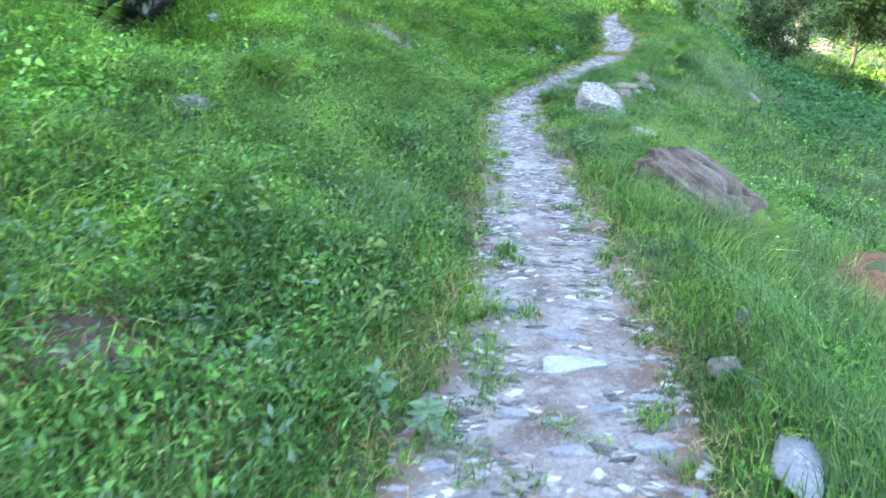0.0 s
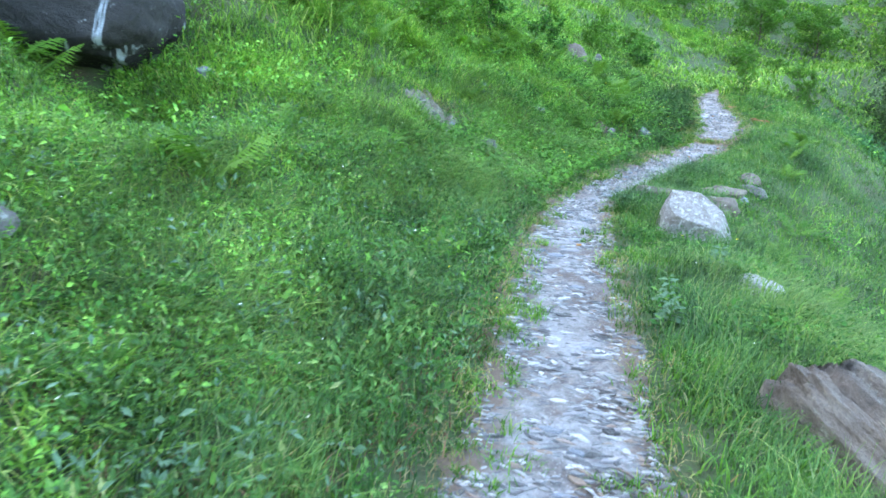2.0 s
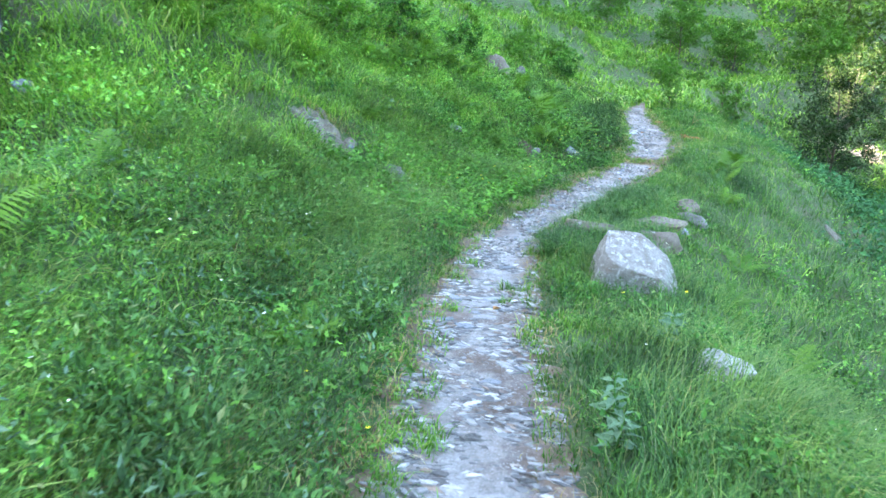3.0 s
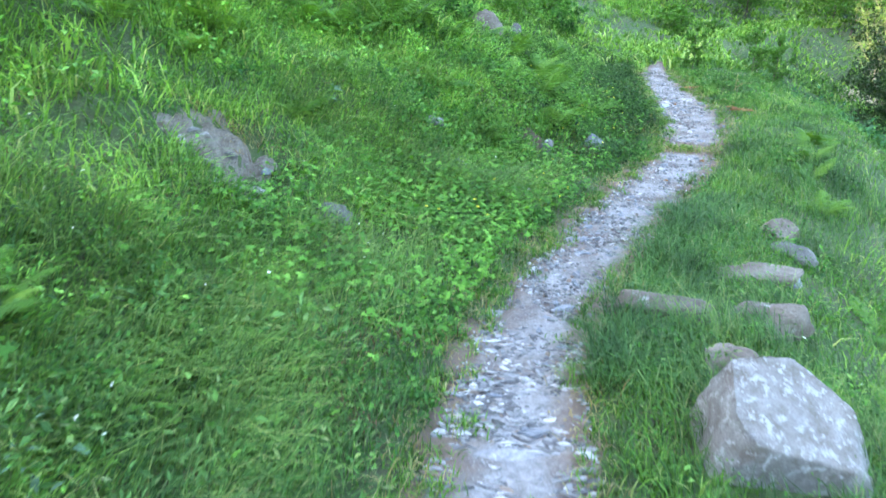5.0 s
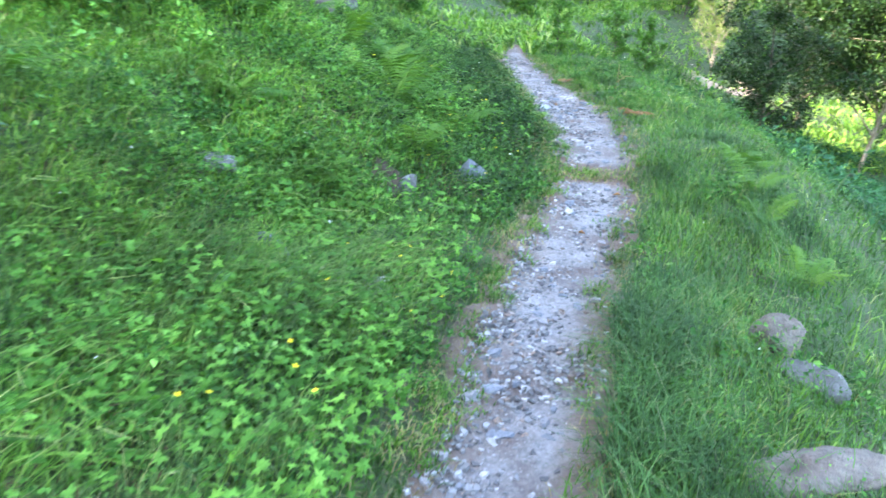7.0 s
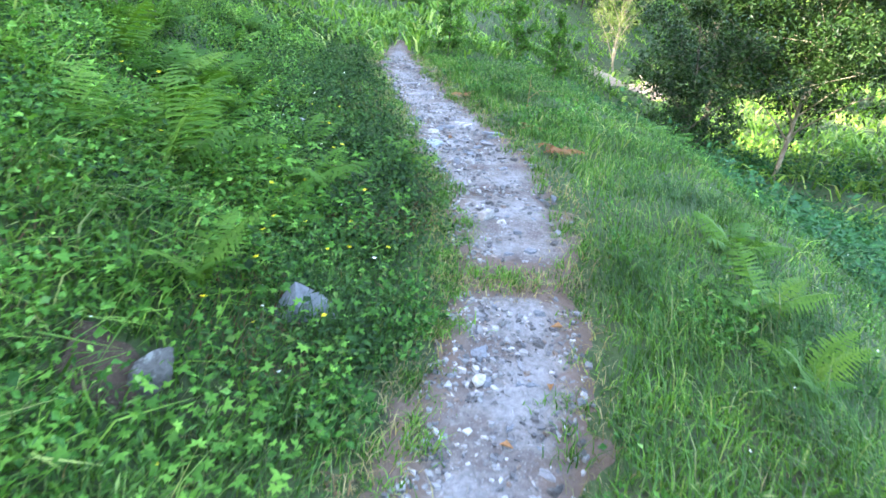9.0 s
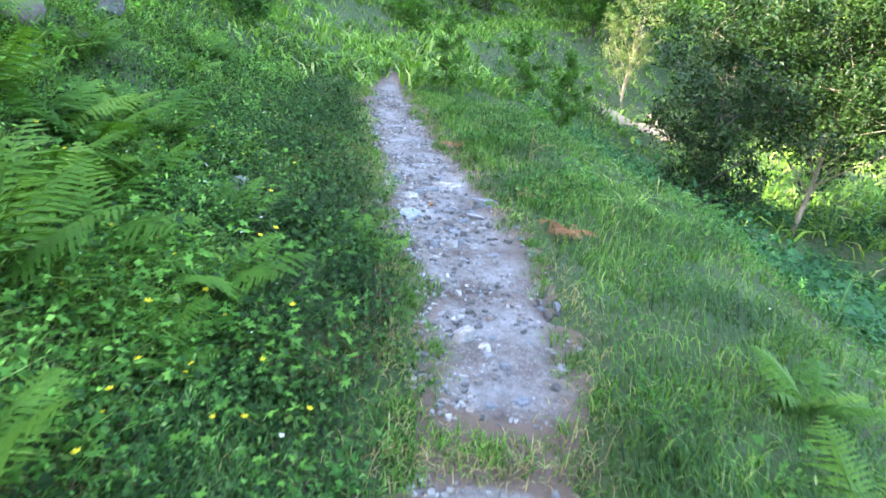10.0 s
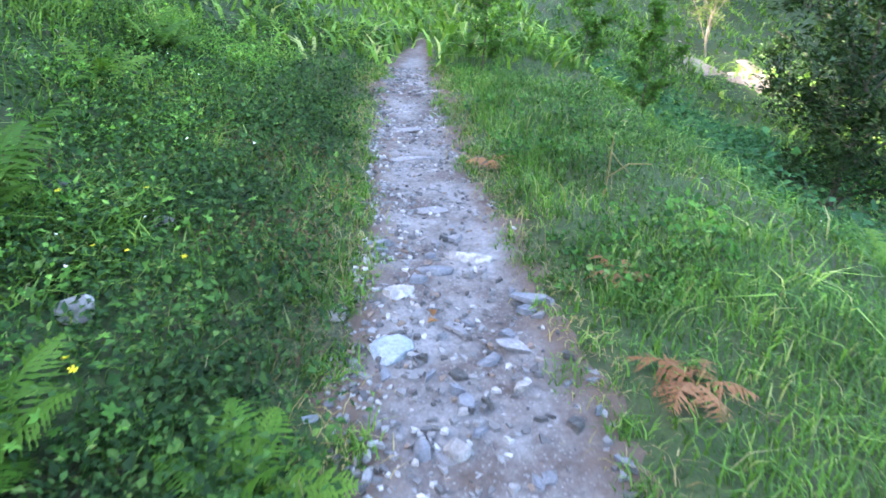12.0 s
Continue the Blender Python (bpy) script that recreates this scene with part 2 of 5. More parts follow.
def soil_material(name, stops, pale, scale=2.0, bump=0.8):
    """Earth: broad patches, crumbs and fine grit."""
    m, nodes, links, bsdf = material(name)
    where = nodes.new("ShaderNodeNewGeometry").outputs["Position"]
    big = noise_node(nodes, links, scale, 6, 0.65, where)
    base = ramp(nodes, stops)
    links.new(big.outputs["Fac"], base.inputs["Fac"])
    crumbs = noise_node(nodes, links, 38, 6, 0.75, where)
    tone = ramp(nodes, ((0.3, (0.55, 0.55, 0.55)), (0.7, (1.3, 1.3, 1.3))))
    links.new(crumbs.outputs["Fac"], tone.inputs["Fac"])
    colour = mixed(nodes, links, base.outputs["Color"], tone.outputs["Color"], 1.0, "MULTIPLY")
    v = nodes.new("ShaderNodeTexVoronoi")
    v.inputs["Scale"].default_value = 55
    links.new(where, v.inputs["Vector"])
    grit = ramp(nodes, ((0.18, (1, 1, 1)), (0.30, (0, 0, 0))))
    links.new(v.outputs["Distance"], grit.inputs["Fac"])
    colour = mixed(nodes, links, colour, pale, mixed(nodes, links, (0, 0, 0), grit.outputs["Color"], 0.5))
    links.new(colour, bsdf.inputs["Base Color"])
    bsdf.inputs["Roughness"].default_value = 0.95
    b = nodes.new("ShaderNodeBump")
    b.inputs["Strength"].default_value, b.inputs["Distance"].default_value = bump, 0.03
    links.new(crumbs.outputs["Fac"], b.inputs["Height"])
    links.new(b.outputs["Normal"], bsdf.inputs["Normal"])
    return m


GRASS = leaf_material("grass", ((0.0, (0.0399, 0.0943, 0.0155)), (0.45, (0.0773, 0.184, 0.0313)), (0.85, (0.1412, 0.2912, 0.0565)), (0.97, (0.2596, 0.3057, 0.1267))))
# brighter copy of the tall grass, with the hillside's light put into its green
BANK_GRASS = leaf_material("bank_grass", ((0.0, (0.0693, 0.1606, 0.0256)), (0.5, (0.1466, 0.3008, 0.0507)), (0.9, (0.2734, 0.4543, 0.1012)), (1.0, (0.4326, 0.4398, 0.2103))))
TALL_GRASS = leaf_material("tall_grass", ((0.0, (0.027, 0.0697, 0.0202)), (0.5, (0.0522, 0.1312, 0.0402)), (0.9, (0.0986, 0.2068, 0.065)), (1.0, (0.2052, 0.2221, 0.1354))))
SOFT_GRASS = leaf_material("soft_grass", ((0.0, (0.0667, 0.1342, 0.0358)), (0.5, (0.1211, 0.2203, 0.0631)), (0.9, (0.1974, 0.3145, 0.1036)), (1.0, (0.3013, 0.3072, 0.1373))), through_light=0.45)
STRAW = leaf_material("straw", ((0.0, (0.204, 0.1496, 0.068)), (0.6, (0.2856, 0.2312, 0.1156)), (1.0, (0.34, 0.3128, 0.1904))), through_light=0.2)
WEED = leaf_material("weed", ((0.0, (0.0202, 0.0704, 0.0176)), (0.4, (0.0471, 0.15, 0.0333)), (0.85, (0.107, 0.2745, 0.0571)), (1.0, (0.1987, 0.3417, 0.1156))), through_light=0.35, gloss=0.62)
# weed green raised to stand for light on the uphill slope
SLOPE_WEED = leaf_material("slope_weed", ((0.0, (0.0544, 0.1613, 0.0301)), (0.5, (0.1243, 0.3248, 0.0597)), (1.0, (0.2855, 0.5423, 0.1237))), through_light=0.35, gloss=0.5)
# weed green darkened to stand for the deep shade on the northern bank
SHADED_WEED = leaf_material("shaded_weed", ((0.0, (0.0093, 0.0307, 0.0081)), (0.5, (0.0234, 0.0701, 0.0162)), (0.92, (0.0557, 0.1365, 0.029)), (1.0, (0.1226, 0.1947, 0.0501))), through_light=0.15, gloss=0.6)
NARROW = leaf_material("narrow_leaf", ((0.0, (0.0249, 0.0674, 0.0173)), (0.5, (0.0592, 0.1465, 0.0382)), (0.9, (0.1181, 0.2434, 0.0729)), (1.0, (0.2214, 0.2613, 0.1233))), through_light=0.3, gloss=0.5)
NETTLE = leaf_material("nettle", ((0.0, (0.0204, 0.0816, 0.0306)), (0.6, (0.034, 0.1292, 0.0476)), (1.0, (0.0578, 0.1768, 0.0612))), ((0.8, 0.8, 0.8), (1.15, 1.1, 1.0)), 0.25, 0.5)
DEAD_LEAF = leaf_material("dead_leaf", ((0.0, (0.068, 0.0408, 0.0238)), (0.6, (0.136, 0.0816, 0.0476)), (1.0, (0.2312, 0.1564, 0.0884))), ((0.8, 0.8, 0.8), (1.15, 1.1, 1.0)), 0.15, 0.8)
LOBED = leaf_material("lobed_leaf", ((0.0, (0.0463, 0.1309, 0.0211)), (0.5, (0.0962, 0.2472, 0.0396)), (1.0, (0.1848, 0.3892, 0.0689))), ((0.75, 0.8, 0.75), (1.1, 1.1, 1.0)), 0.4, 0.6)
SILVER = leaf_material("silver_leaf", ((0.0, (0.0663, 0.1306, 0.0762)), (1.0, (0.1224, 0.1958, 0.1197))), ((0.9, 0.9, 0.9), (1.1, 1.1, 1.1)), 0.2, 0.7)
FERN = leaf_material("fern_leaf", ((0.0, (0.0531, 0.1472, 0.0181)), (0.6, (0.0876, 0.2008, 0.0258)), (1.0, (0.1313, 0.2543, 0.0355))), ((0.8, 0.8, 0.8), (1.15, 1.1, 1.0)), 0.4, 0.5, island=False)
DEAD_FERN = leaf_material("dead_fern", ((0.0, (0.2176, 0.102, 0.0476)), (1.0, (0.3128, 0.1632, 0.0816))), ((0.9, 0.9, 0.9), (1.1, 1.1, 1.1)), 0.2, 0.8, island=False)
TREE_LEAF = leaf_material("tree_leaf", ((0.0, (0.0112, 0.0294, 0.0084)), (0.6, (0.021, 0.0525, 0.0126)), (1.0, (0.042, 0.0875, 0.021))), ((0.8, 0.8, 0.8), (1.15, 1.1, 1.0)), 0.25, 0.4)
YOUNG_LEAF = leaf_material("young_leaf", ((0.0, (0.1088, 0.17, 0.0476)), (1.0, (0.2176, 0.272, 0.0952))), ((0.9, 0.9, 0.9), (1.1, 1.1, 1.1)), 0.4, 0.5)
BUSH_LEAF = leaf_material("bush_leaf", ((0.0, (0.0442, 0.1285, 0.0196)), (0.6, (0.0751, 0.1928, 0.0262)), (1.0, (0.1149, 0.2662, 0.0367))), ((0.8, 0.8, 0.8), (1.15, 1.1, 1.0)), 0.3, 0.45)
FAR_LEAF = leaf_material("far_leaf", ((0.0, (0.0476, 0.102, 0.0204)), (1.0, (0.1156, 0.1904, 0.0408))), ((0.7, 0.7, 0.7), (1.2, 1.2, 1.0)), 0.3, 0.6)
PETAL = leaf_material("yellow_petal", ((0.0, (0.80, 0.62, 0.02)), (1.0, (0.88, 0.74, 0.05))), ((1, 1, 1), (1, 1, 1)), 0.25, 0.3)
WHITE_PETAL = leaf_material("white_petal", ((0.0, (0.7, 0.7, 0.62)), (1.0, (0.8, 0.8, 0.74))), ((1, 1, 1), (1, 1, 1)), 0.25, 0.5)
BARK = rock_material("bark", (0.049, 0.035, 0.0245), (0.098, 0.0735, 0.0525), (0.168, 0.133, 0.098), 9, (0.21, 0.217, 0.175), 0.04, 0.9, (1, 1, 0.25))
PALE_BARK = rock_material("pale_bark", (0.182, 0.14, 0.091), (0.266, 0.217, 0.154), (0.35, 0.301, 0.231), 9, (0.35, 0.35, 0.294), 0.04, 0.7, (1, 1, 0.25))
SOIL = soil_material("mossy_soil", ((0.3, (0.028, 0.059, 0.014)), (0.50, (0.047, 0.081, 0.02)), (0.62, (0.055, 0.062, 0.024)), (0.74, (0.08, 0.058, 0.032))), (0.062, 0.068, 0.025))
TRAIL_SOIL = soil_material("trail_soil", ((0.34, (0.0889, 0.0631, 0.0481)), (0.46, (0.1482, 0.1275, 0.1149)), (0.57, (0.2186, 0.2075, 0.1985)), (0.75, (0.2742, 0.2668, 0.2594))), (0.2816, 0.2779, 0.2742), 2.6)


def earthy_margin(m):
    """Browner, damper earth along the trodden strip's margins."""
    nodes, links = m.node_tree.nodes, m.node_tree.links
    bsdf = nodes["Principled BSDF"]
    old = bsdf.inputs["Base Color"].links[0].from_socket
    at = nodes.new("ShaderNodeAttribute")
    at.attribute_name = "inside"
    where = nodes.new("ShaderNodeNewGeometry").outputs["Position"]
    n = noise_node(nodes, links, 7, 5, 0.7, where)
    add = nodes.new("ShaderNodeMath")
    add.operation = "MULTIPLY_ADD"
    links.new(n.outputs["Fac"], add.inputs[0])
    add.inputs[1].default_value = 0.32
    links.new(at.outputs["Fac"], add.inputs[2])
    r = ramp(nodes, ((0.17, (1, 1, 1)), (0.31, (0, 0, 0))))
    links.new(add.outputs[0], r.inputs["Fac"])
    links.new(mixed(nodes, links, old, (0.125, 0.085, 0.06), r.outputs["Color"]), bsdf.inputs["Base Color"])


earthy_margin(TRAIL_SOIL)
GREY_SOIL = soil_material("grey_soil", ((0.3, (0.085, 0.062, 0.042)), (0.5, (0.15, 0.122, 0.096)), (0.7, (0.22, 0.198, 0.178))), (0.25, 0.24, 0.23), 7, 1.0)
DARK_SOIL = soil_material("dark_soil", ((0.3, (0.042, 0.0245, 0.0154)), (0.7, (0.091, 0.056, 0.035))), (0.14, 0.105, 0.07), 4)
PINK_SOIL = soil_material("pink_soil", ((0.3, (0.255, 0.187, 0.136)), (0.7, (0.391, 0.306, 0.2295))), (0.425, 0.3825, 0.323))
RUST_SOIL = soil_material("rust_soil", ((0.3, (0.07, 0.035, 0.0154)), (0.5, (0.14, 0.07, 0.0315)), (0.7, (0.196, 0.112, 0.056))), (0.21, 0.14, 0.084), 5)
SLATE = rock_material("slate", (0.104, 0.108, 0.12), (0.16, 0.168, 0.184), (0.224, 0.232, 0.248), 5, (0.264, 0.272, 0.272), 0.06, 0.4)
BLUE_SLATE = rock_material("blue_slate", (0.176, 0.208, 0.224), (0.232, 0.264, 0.28), (0.288, 0.32, 0.328), 5, (0.32, 0.344, 0.344), 0.06, 0.3)
PATH_ROCK = rock_material("path_rock", (0.152, 0.144, 0.144), (0.216, 0.208, 0.208), (0.272, 0.264, 0.264), 5, (0.304, 0.304, 0.296), 0.06, 0.4)

PALE_ROCK = rock_material("pale_rock", (0.176, 0.152, 0.132), (0.264, 0.248, 0.232), (0.344, 0.328, 0.308), 4, (0.384, 0.376, 0.36), 0.14, 0.6)
SPECKLED_ROCK = rock_material("speckled_rock", (0.1456, 0.1183, 0.0955), (0.2457, 0.2275, 0.2139), (0.3276, 0.314, 0.3003), 11, (0.3822, 0.3731, 0.364), 0.12, 0.9)
BROWN_ROCK = rock_material("brown_rock", (0.0682, 0.0524, 0.0387), (0.1274, 0.1022, 0.0798), (0.182, 0.1568, 0.1295), 4, (0.2275, 0.2275, 0.2093), 0.05, 0.7)
GREY_ROCK = rock_material("grey_rock", (0.0592, 0.0569, 0.05), (0.105, 0.1001, 0.091), (0.1547, 0.1505, 0.1414), 4, (0.2002, 0.2093, 0.1911), 0.07, 0.7)
DARK_ROCK = rock_material("dark_rock", (0.0056, 0.0049, 0.0042), (0.0133, 0.0119, 0.0112), (0.0297, 0.028, 0.0273), 2.6, (0.07, 0.0717, 0.07), 0.03, 1.0)


def pale_runs(m):
    """Bluish-white runs of lime down a dark rock's face, and pale lichen dots."""
    nodes, links = m.node_tree.nodes, m.node_tree.links
    bsdf = nodes["Principled BSDF"]
    old = bsdf.inputs["Base Color"].links[0].from_socket
    tc = nodes.new("ShaderNodeTexCoord")
    mp = nodes.new("ShaderNodeMapping")
    mp.inputs["Scale"].default_value = (3.2, 1.0, 0.35)
    mp.inputs["Location"].default_value = (0.8, 0, 0)
    links.new(tc.outputs["Object"], mp.inputs["Vector"])
    n = noise_node(nodes, links, 1.6, 4, 0.6, mp.outputs["Vector"])
    run = ramp(nodes, ((0.60, (0, 0, 0)), (0.66, (1, 1, 1))))
    links.new(n.outputs["Fac"], run.inputs["Fac"])
    dots = noise_node(nodes, links, 11, 3, 0.6, tc.outputs["Object"])
    spot = ramp(nodes, ((0.68, (0, 0, 0)), (0.72, (0.8, 0.8, 0.8))))
    links.new(dots.outputs["Fac"], spot.inputs["Fac"])
    colour = mixed(nodes, links, old, (0.26, 0.29, 0.32), run.outputs["Color"])
    links.new(mixed(nodes, links, colour, (0.17, 0.18, 0.18), spot.outputs["Color"]), bsdf.inputs["Base Color"])


pale_runs(DARK_ROCK)
LAYER_ROCK = rock_material("layered_rock", (0.0595, 0.0434, 0.0315), (0.133, 0.105, 0.0826), (0.189, 0.1624, 0.1365), 5, (0.217, 0.203, 0.182), 0.03, 1.0, (0.8, 1.3, 1.3))


def rubble_material():
    m, nodes, links, bsdf = material("rubble")
    geo = nodes.new("ShaderNodeNewGeometry")
    r = ramp(nodes, ((0.0, (0.05, 0.046, 0.043)), (0.35, (0.115, 0.11, 0.106)), (0.75, (0.21, 0.203, 0.195)), (0.91, (0.36, 0.35, 0.335)), (0.93, (0.17, 0.12, 0.09)), (1.0, (0.14, 0.1, 0.07))))
    links.new(geo.outputs["Random Per Island"], r.inputs["Fac"])
    n = noise_node(nodes, links, 70, 4, 0.7, geo.outputs["Position"])
    tone = ramp(nodes, ((0.3, (0.7, 0.7, 0.7)), (0.7, (1.2, 1.2, 1.2))))
    links.new(n.outputs["Fac"], tone.inputs["Fac"])
    links.new(mixed(nodes, links, r.outputs["Color"], tone.outputs["Color"], 1.0, "MULTIPLY"), bsdf.inputs["Base Color"])
    bsdf.inputs["Roughness"].default_value = 0.75
    return m


RUBBLE = rubble_material()


# ---- mesh helpers ----
def mesh_from(name, verts, quads=None, tris=None, materials=(), smooth=False, tri_material=None):
    """A mesh from arrays of places and of corner numbers."""
    me = bpy.data.meshes.new(name)
    nq, nt = (0 if quads is None else len(quads)), (0 if tris is None else len(tris))
    loops = np.concatenate([a.ravel() for a in (quads, tris) if a is not None and len(a)]).astype(np.int32)
    start = np.concatenate((np.arange(nq) * 4, nq * 4 + np.arange(nt) * 3)).astype(np.int32)
    me.vertices.add(len(verts))
    me.vertices.foreach_set("co", np.asarray(verts, np.float32).ravel())
    me.loops.add(len(loops))
    me.loops.foreach_set("vertex_index", loops)
    me.polygons.add(nq + nt)
    me.polygons.foreach_set("loop_start", start)
    for m in materials:
        me.materials.append(m)
    me.polygons.foreach_set("use_smooth", np.full(nq + nt, smooth, bool))
    me.update(calc_edges=True)
    me.validate()
    return me


def thing(name, me, label, category, kind="", group="", at=None):
    ob = new(name, me)
    if at is not None:
        ob.matrix_world = at
    return tagged(ob, label, category, group, kind)


def part(name, data, parent, label="", at=None):
    """A mesh object under a thing or a part."""
    ob = new(name, data)
    ob.parent = parent
    if at is not None:
        ob.matrix_basis = at
    if label:
        tagged(ob, label)
    return ob


def from_bm(name, bm, mat, smooth=False):
    me = bpy.data.meshes.new(name)
    bm.to_mesh(me)
    bm.free()
    me.materials.append(mat)
    if smooth:
        me.polygons.foreach_set("use_smooth", np.ones(len(me.polygons), bool))
    return me


def scatter(rng, n, a0, a1, s_draw):
    """n places along the trail from a0 to a1 metres, s_draw(n) metres off its edge to the right (negative: uphill)."""
    a = rng.uniform(a0, a1, n)
    s = s_draw(n)
    x, y, hw = (np.interp(a, ALONG, LINE[:, i]) for i in (0, 1, 3))
    nx, ny = np.interp(a, ALONG, NOR[:, 0]), np.interp(a, ALONG, NOR[:, 1])
    s = s + np.sign(s) * hw
    return x + nx * s, y + ny * s


def trail_depth(x, y):
    """How far inside the trail's edge a place lies."""
    k, s, _ = lateral(x, y)
    return (LINE[k, 3] + margin(k, s) - np.abs(s)).reshape(np.shape(x))


def blades(rng, x, y, tall, wide, bend, sink=0.015, lean=None, segments=2):
    """Arching blades of grass: arrays of places, heights and widths."""
    n = len(x)
    z, _ = ground(x, y)
    base = np.stack((x, y, z - sink), 1)
    turn = rng.uniform(0, 2 * np.pi, n) if lean is None else lean + rng.normal(0, 0.7, n)
    d = np.stack((np.cos(turn), np.sin(turn), np.zeros(n)), 1)
    side_turn = turn + np.pi / 2 + rng.normal(0, 0.5, n)
    w = np.stack((np.cos(side_turn), np.sin(side_turn), np.zeros(n)), 1) * (wide / 2)[:, None]
    rows, up = [], np.array([0, 0, 1.0])
    for i in range(segments):
        f = i / segments
        c = base + up * (tall * f * (1 - 0.25 * bend * f))[:, None] + d * (tall * bend * f ** 1.8)[:, None]
        k = 1.0 - 0.35 * f
        rows += [c - w * k, c + w * k]
    tip = base + up * (tall * (1 - 0.45 * bend))[:, None] + d * (tall * bend)[:, None]
    m = 2 * segments + 1
    v = np.stack(rows + [tip], 1).reshape(-1, 3)
    o = np.arange(n) * m
    quads = np.concatenate([np.stack((o + 2 * i, o + 2 * i + 1, o + 2 * i + 3, o + 2 * i + 2), 1) for i in range(segments - 1)])
    tris = np.stack((o + m - 3, o + m - 2, o + m - 1), 1)
    return v, quads, tris


OVATE = np.array([(0, 0), (0.34, 0.42), (0.0, 1.0), (-0.34, 0.42)])


def leaves(rng, place, length, width, turn, pitch, fold=0.25):
    """Small folded leaves: two halves of two triangles each along a midrib, from the stalk's end outwards."""
    n = len(place)
    d = np.stack((np.cos(turn) * np.cos(pitch), np.sin(turn) * np.cos(pitch), np.sin(pitch)), 1)
    s = np.stack((-np.sin(turn), np.cos(turn), np.zeros(n)), 1)
    s = s + np.stack((np.zeros(n), np.zeros(n), rng.normal(0, 0.35, n)), 1)
    up = np.cross(d, s)
    L, W = length[:, None], width[:, None]
    mid = place + d * L * 0.45 - up * W * fold * 0.3
    v = np.stack((place, place + d * L * 0.40 + s * W * 0.5 + up * W * fold, place + d * L - up * L * 0.12, place + d * L * 0.40 - s * W * 0.5 + up * W * fold, mid), 1).reshape(-1, 3)
    o = np.arange(n) * 5
    tris = np.concatenate((np.stack((o, o + 4, o + 1), 1), np.stack((o + 4, o + 2, o + 1), 1), np.stack((o, o + 3, o + 4), 1), np.stack((o + 4, o + 3, o + 2), 1)))
    return v, None, tris


def plain_leaves(rng, place, length, width, turn, pitch):
    """Pointed leaves of two triangles, folded along the midrib."""
    n = len(place)
    d = np.stack((np.cos(turn) * np.cos(pitch), np.sin(turn) * np.cos(pitch), np.sin(pitch)), 1)
    s = np.stack((-np.sin(turn), np.cos(turn), rng.normal(0, 0.5, n)), 1)
    up = np.cross(d, s)
    L, W = length[:, None], width[:, None]
    v = np.stack((place, place + d * L * 0.45 + s * W * 0.5 + up * W * 0.22, place + d * L, place + d * L * 0.45 - s * W * 0.5 + up * W * 0.22), 1).reshape(-1, 3)
    o = np.arange(n) * 4
    return v, None, np.concatenate((np.stack((o, o + 2, o + 1), 1), np.stack((o, o + 3, o + 2), 1)))


def herbs(rng, x, y, tall, count, size, spread=0.5, slim=(0.5, 0.85), rise=0.05):
    """Leafy weeds: count leaves up a stem at each place."""
    z, _ = ground(x, y)
    n = len(x) * count
    i = np.repeat(np.arange(len(x)), count)
    f = rng.uniform(0.1, 1, n)
    turn = rng.uniform(0, 2 * np.pi, n)
    reach = tall[i] * spread * rng.uniform(0.1, 1, n)
    lean = rng.normal(0, 0.25, (len(x), 2))[i] * tall[i, None] * f[:, None]
    place = np.stack((x[i] + np.cos(turn) * reach + lean[:, 0], y[i] + np.sin(turn) * reach + lean[:, 1], z[i] + tall[i] * f * rng.uniform(0.75, 1.05, n)), 1)
    length = size[i] * rng.uniform(0.6, 1.25, n)
    return plain_leaves(rng, place, length, length * rng.uniform(*slim, n), turn, rng.normal(rise, 0.45, n))


def lobed(rng, place, size):
    """Leaves cut into five lobes, nearly flat, as fans of triangles."""
    n = len(place)
    lobes = 5
    ang = np.linspace(-2.3, 2.3, 2 * lobes + 1)
    rad = np.where(np.arange(2 * lobes + 1) % 2 == 1, 1.0, 0.52)
    rad[0] = rad[-1] = 0.4
    turn = rng.uniform(0, 2 * np.pi, n)
    tilt = rng.normal(0, 0.32, (n, 2))
    v = np.empty((n, 2 * lobes + 2, 3))
    v[:, 0] = place
    for j, (a, r) in enumerate(zip(ang, rad)):
        dx, dy = np.cos(turn + a) * r * size, np.sin(turn + a) * r * size
        v[:, j + 1] = place + np.stack((dx, dy, dx * tilt[:, 0] + dy * tilt[:, 1] - 0.15 * r * size + 0.06 * size * (j % 2)), 1)
    o = np.arange(n) * (2 * lobes + 2)
    tris = np.concatenate([np.stack((o, o + j + 1, o + j + 2), 1) for j in range(2 * lobes)])
    return v.reshape(-1, 3), None, tris


def stuff(name, made, mat, label, category, parent=None, smooth=False):
    me = mesh_from(name, made[0], made[1], made[2], (mat,), smooth)
    if parent:
        return tagged(part(name, me, parent, label), kind="stuff")
    return thing(name, me, label, category, "stuff")


# ---- the ground and the trail ----
def spaced(lo, hi, fine, far_lo, far_hi, growth=1.13):
    inner = list(np.arange(lo, hi, fine))
    out, step = [], fine
    while inner[-1] < far_hi:
        step *= growth
        inner.append(inner[-1] + step)
    step, first = fine, inner[0]
    while first > far_lo:
        step *= growth
        first -= step
        out.append(first)
    return np.array(out[::-1] + inner)


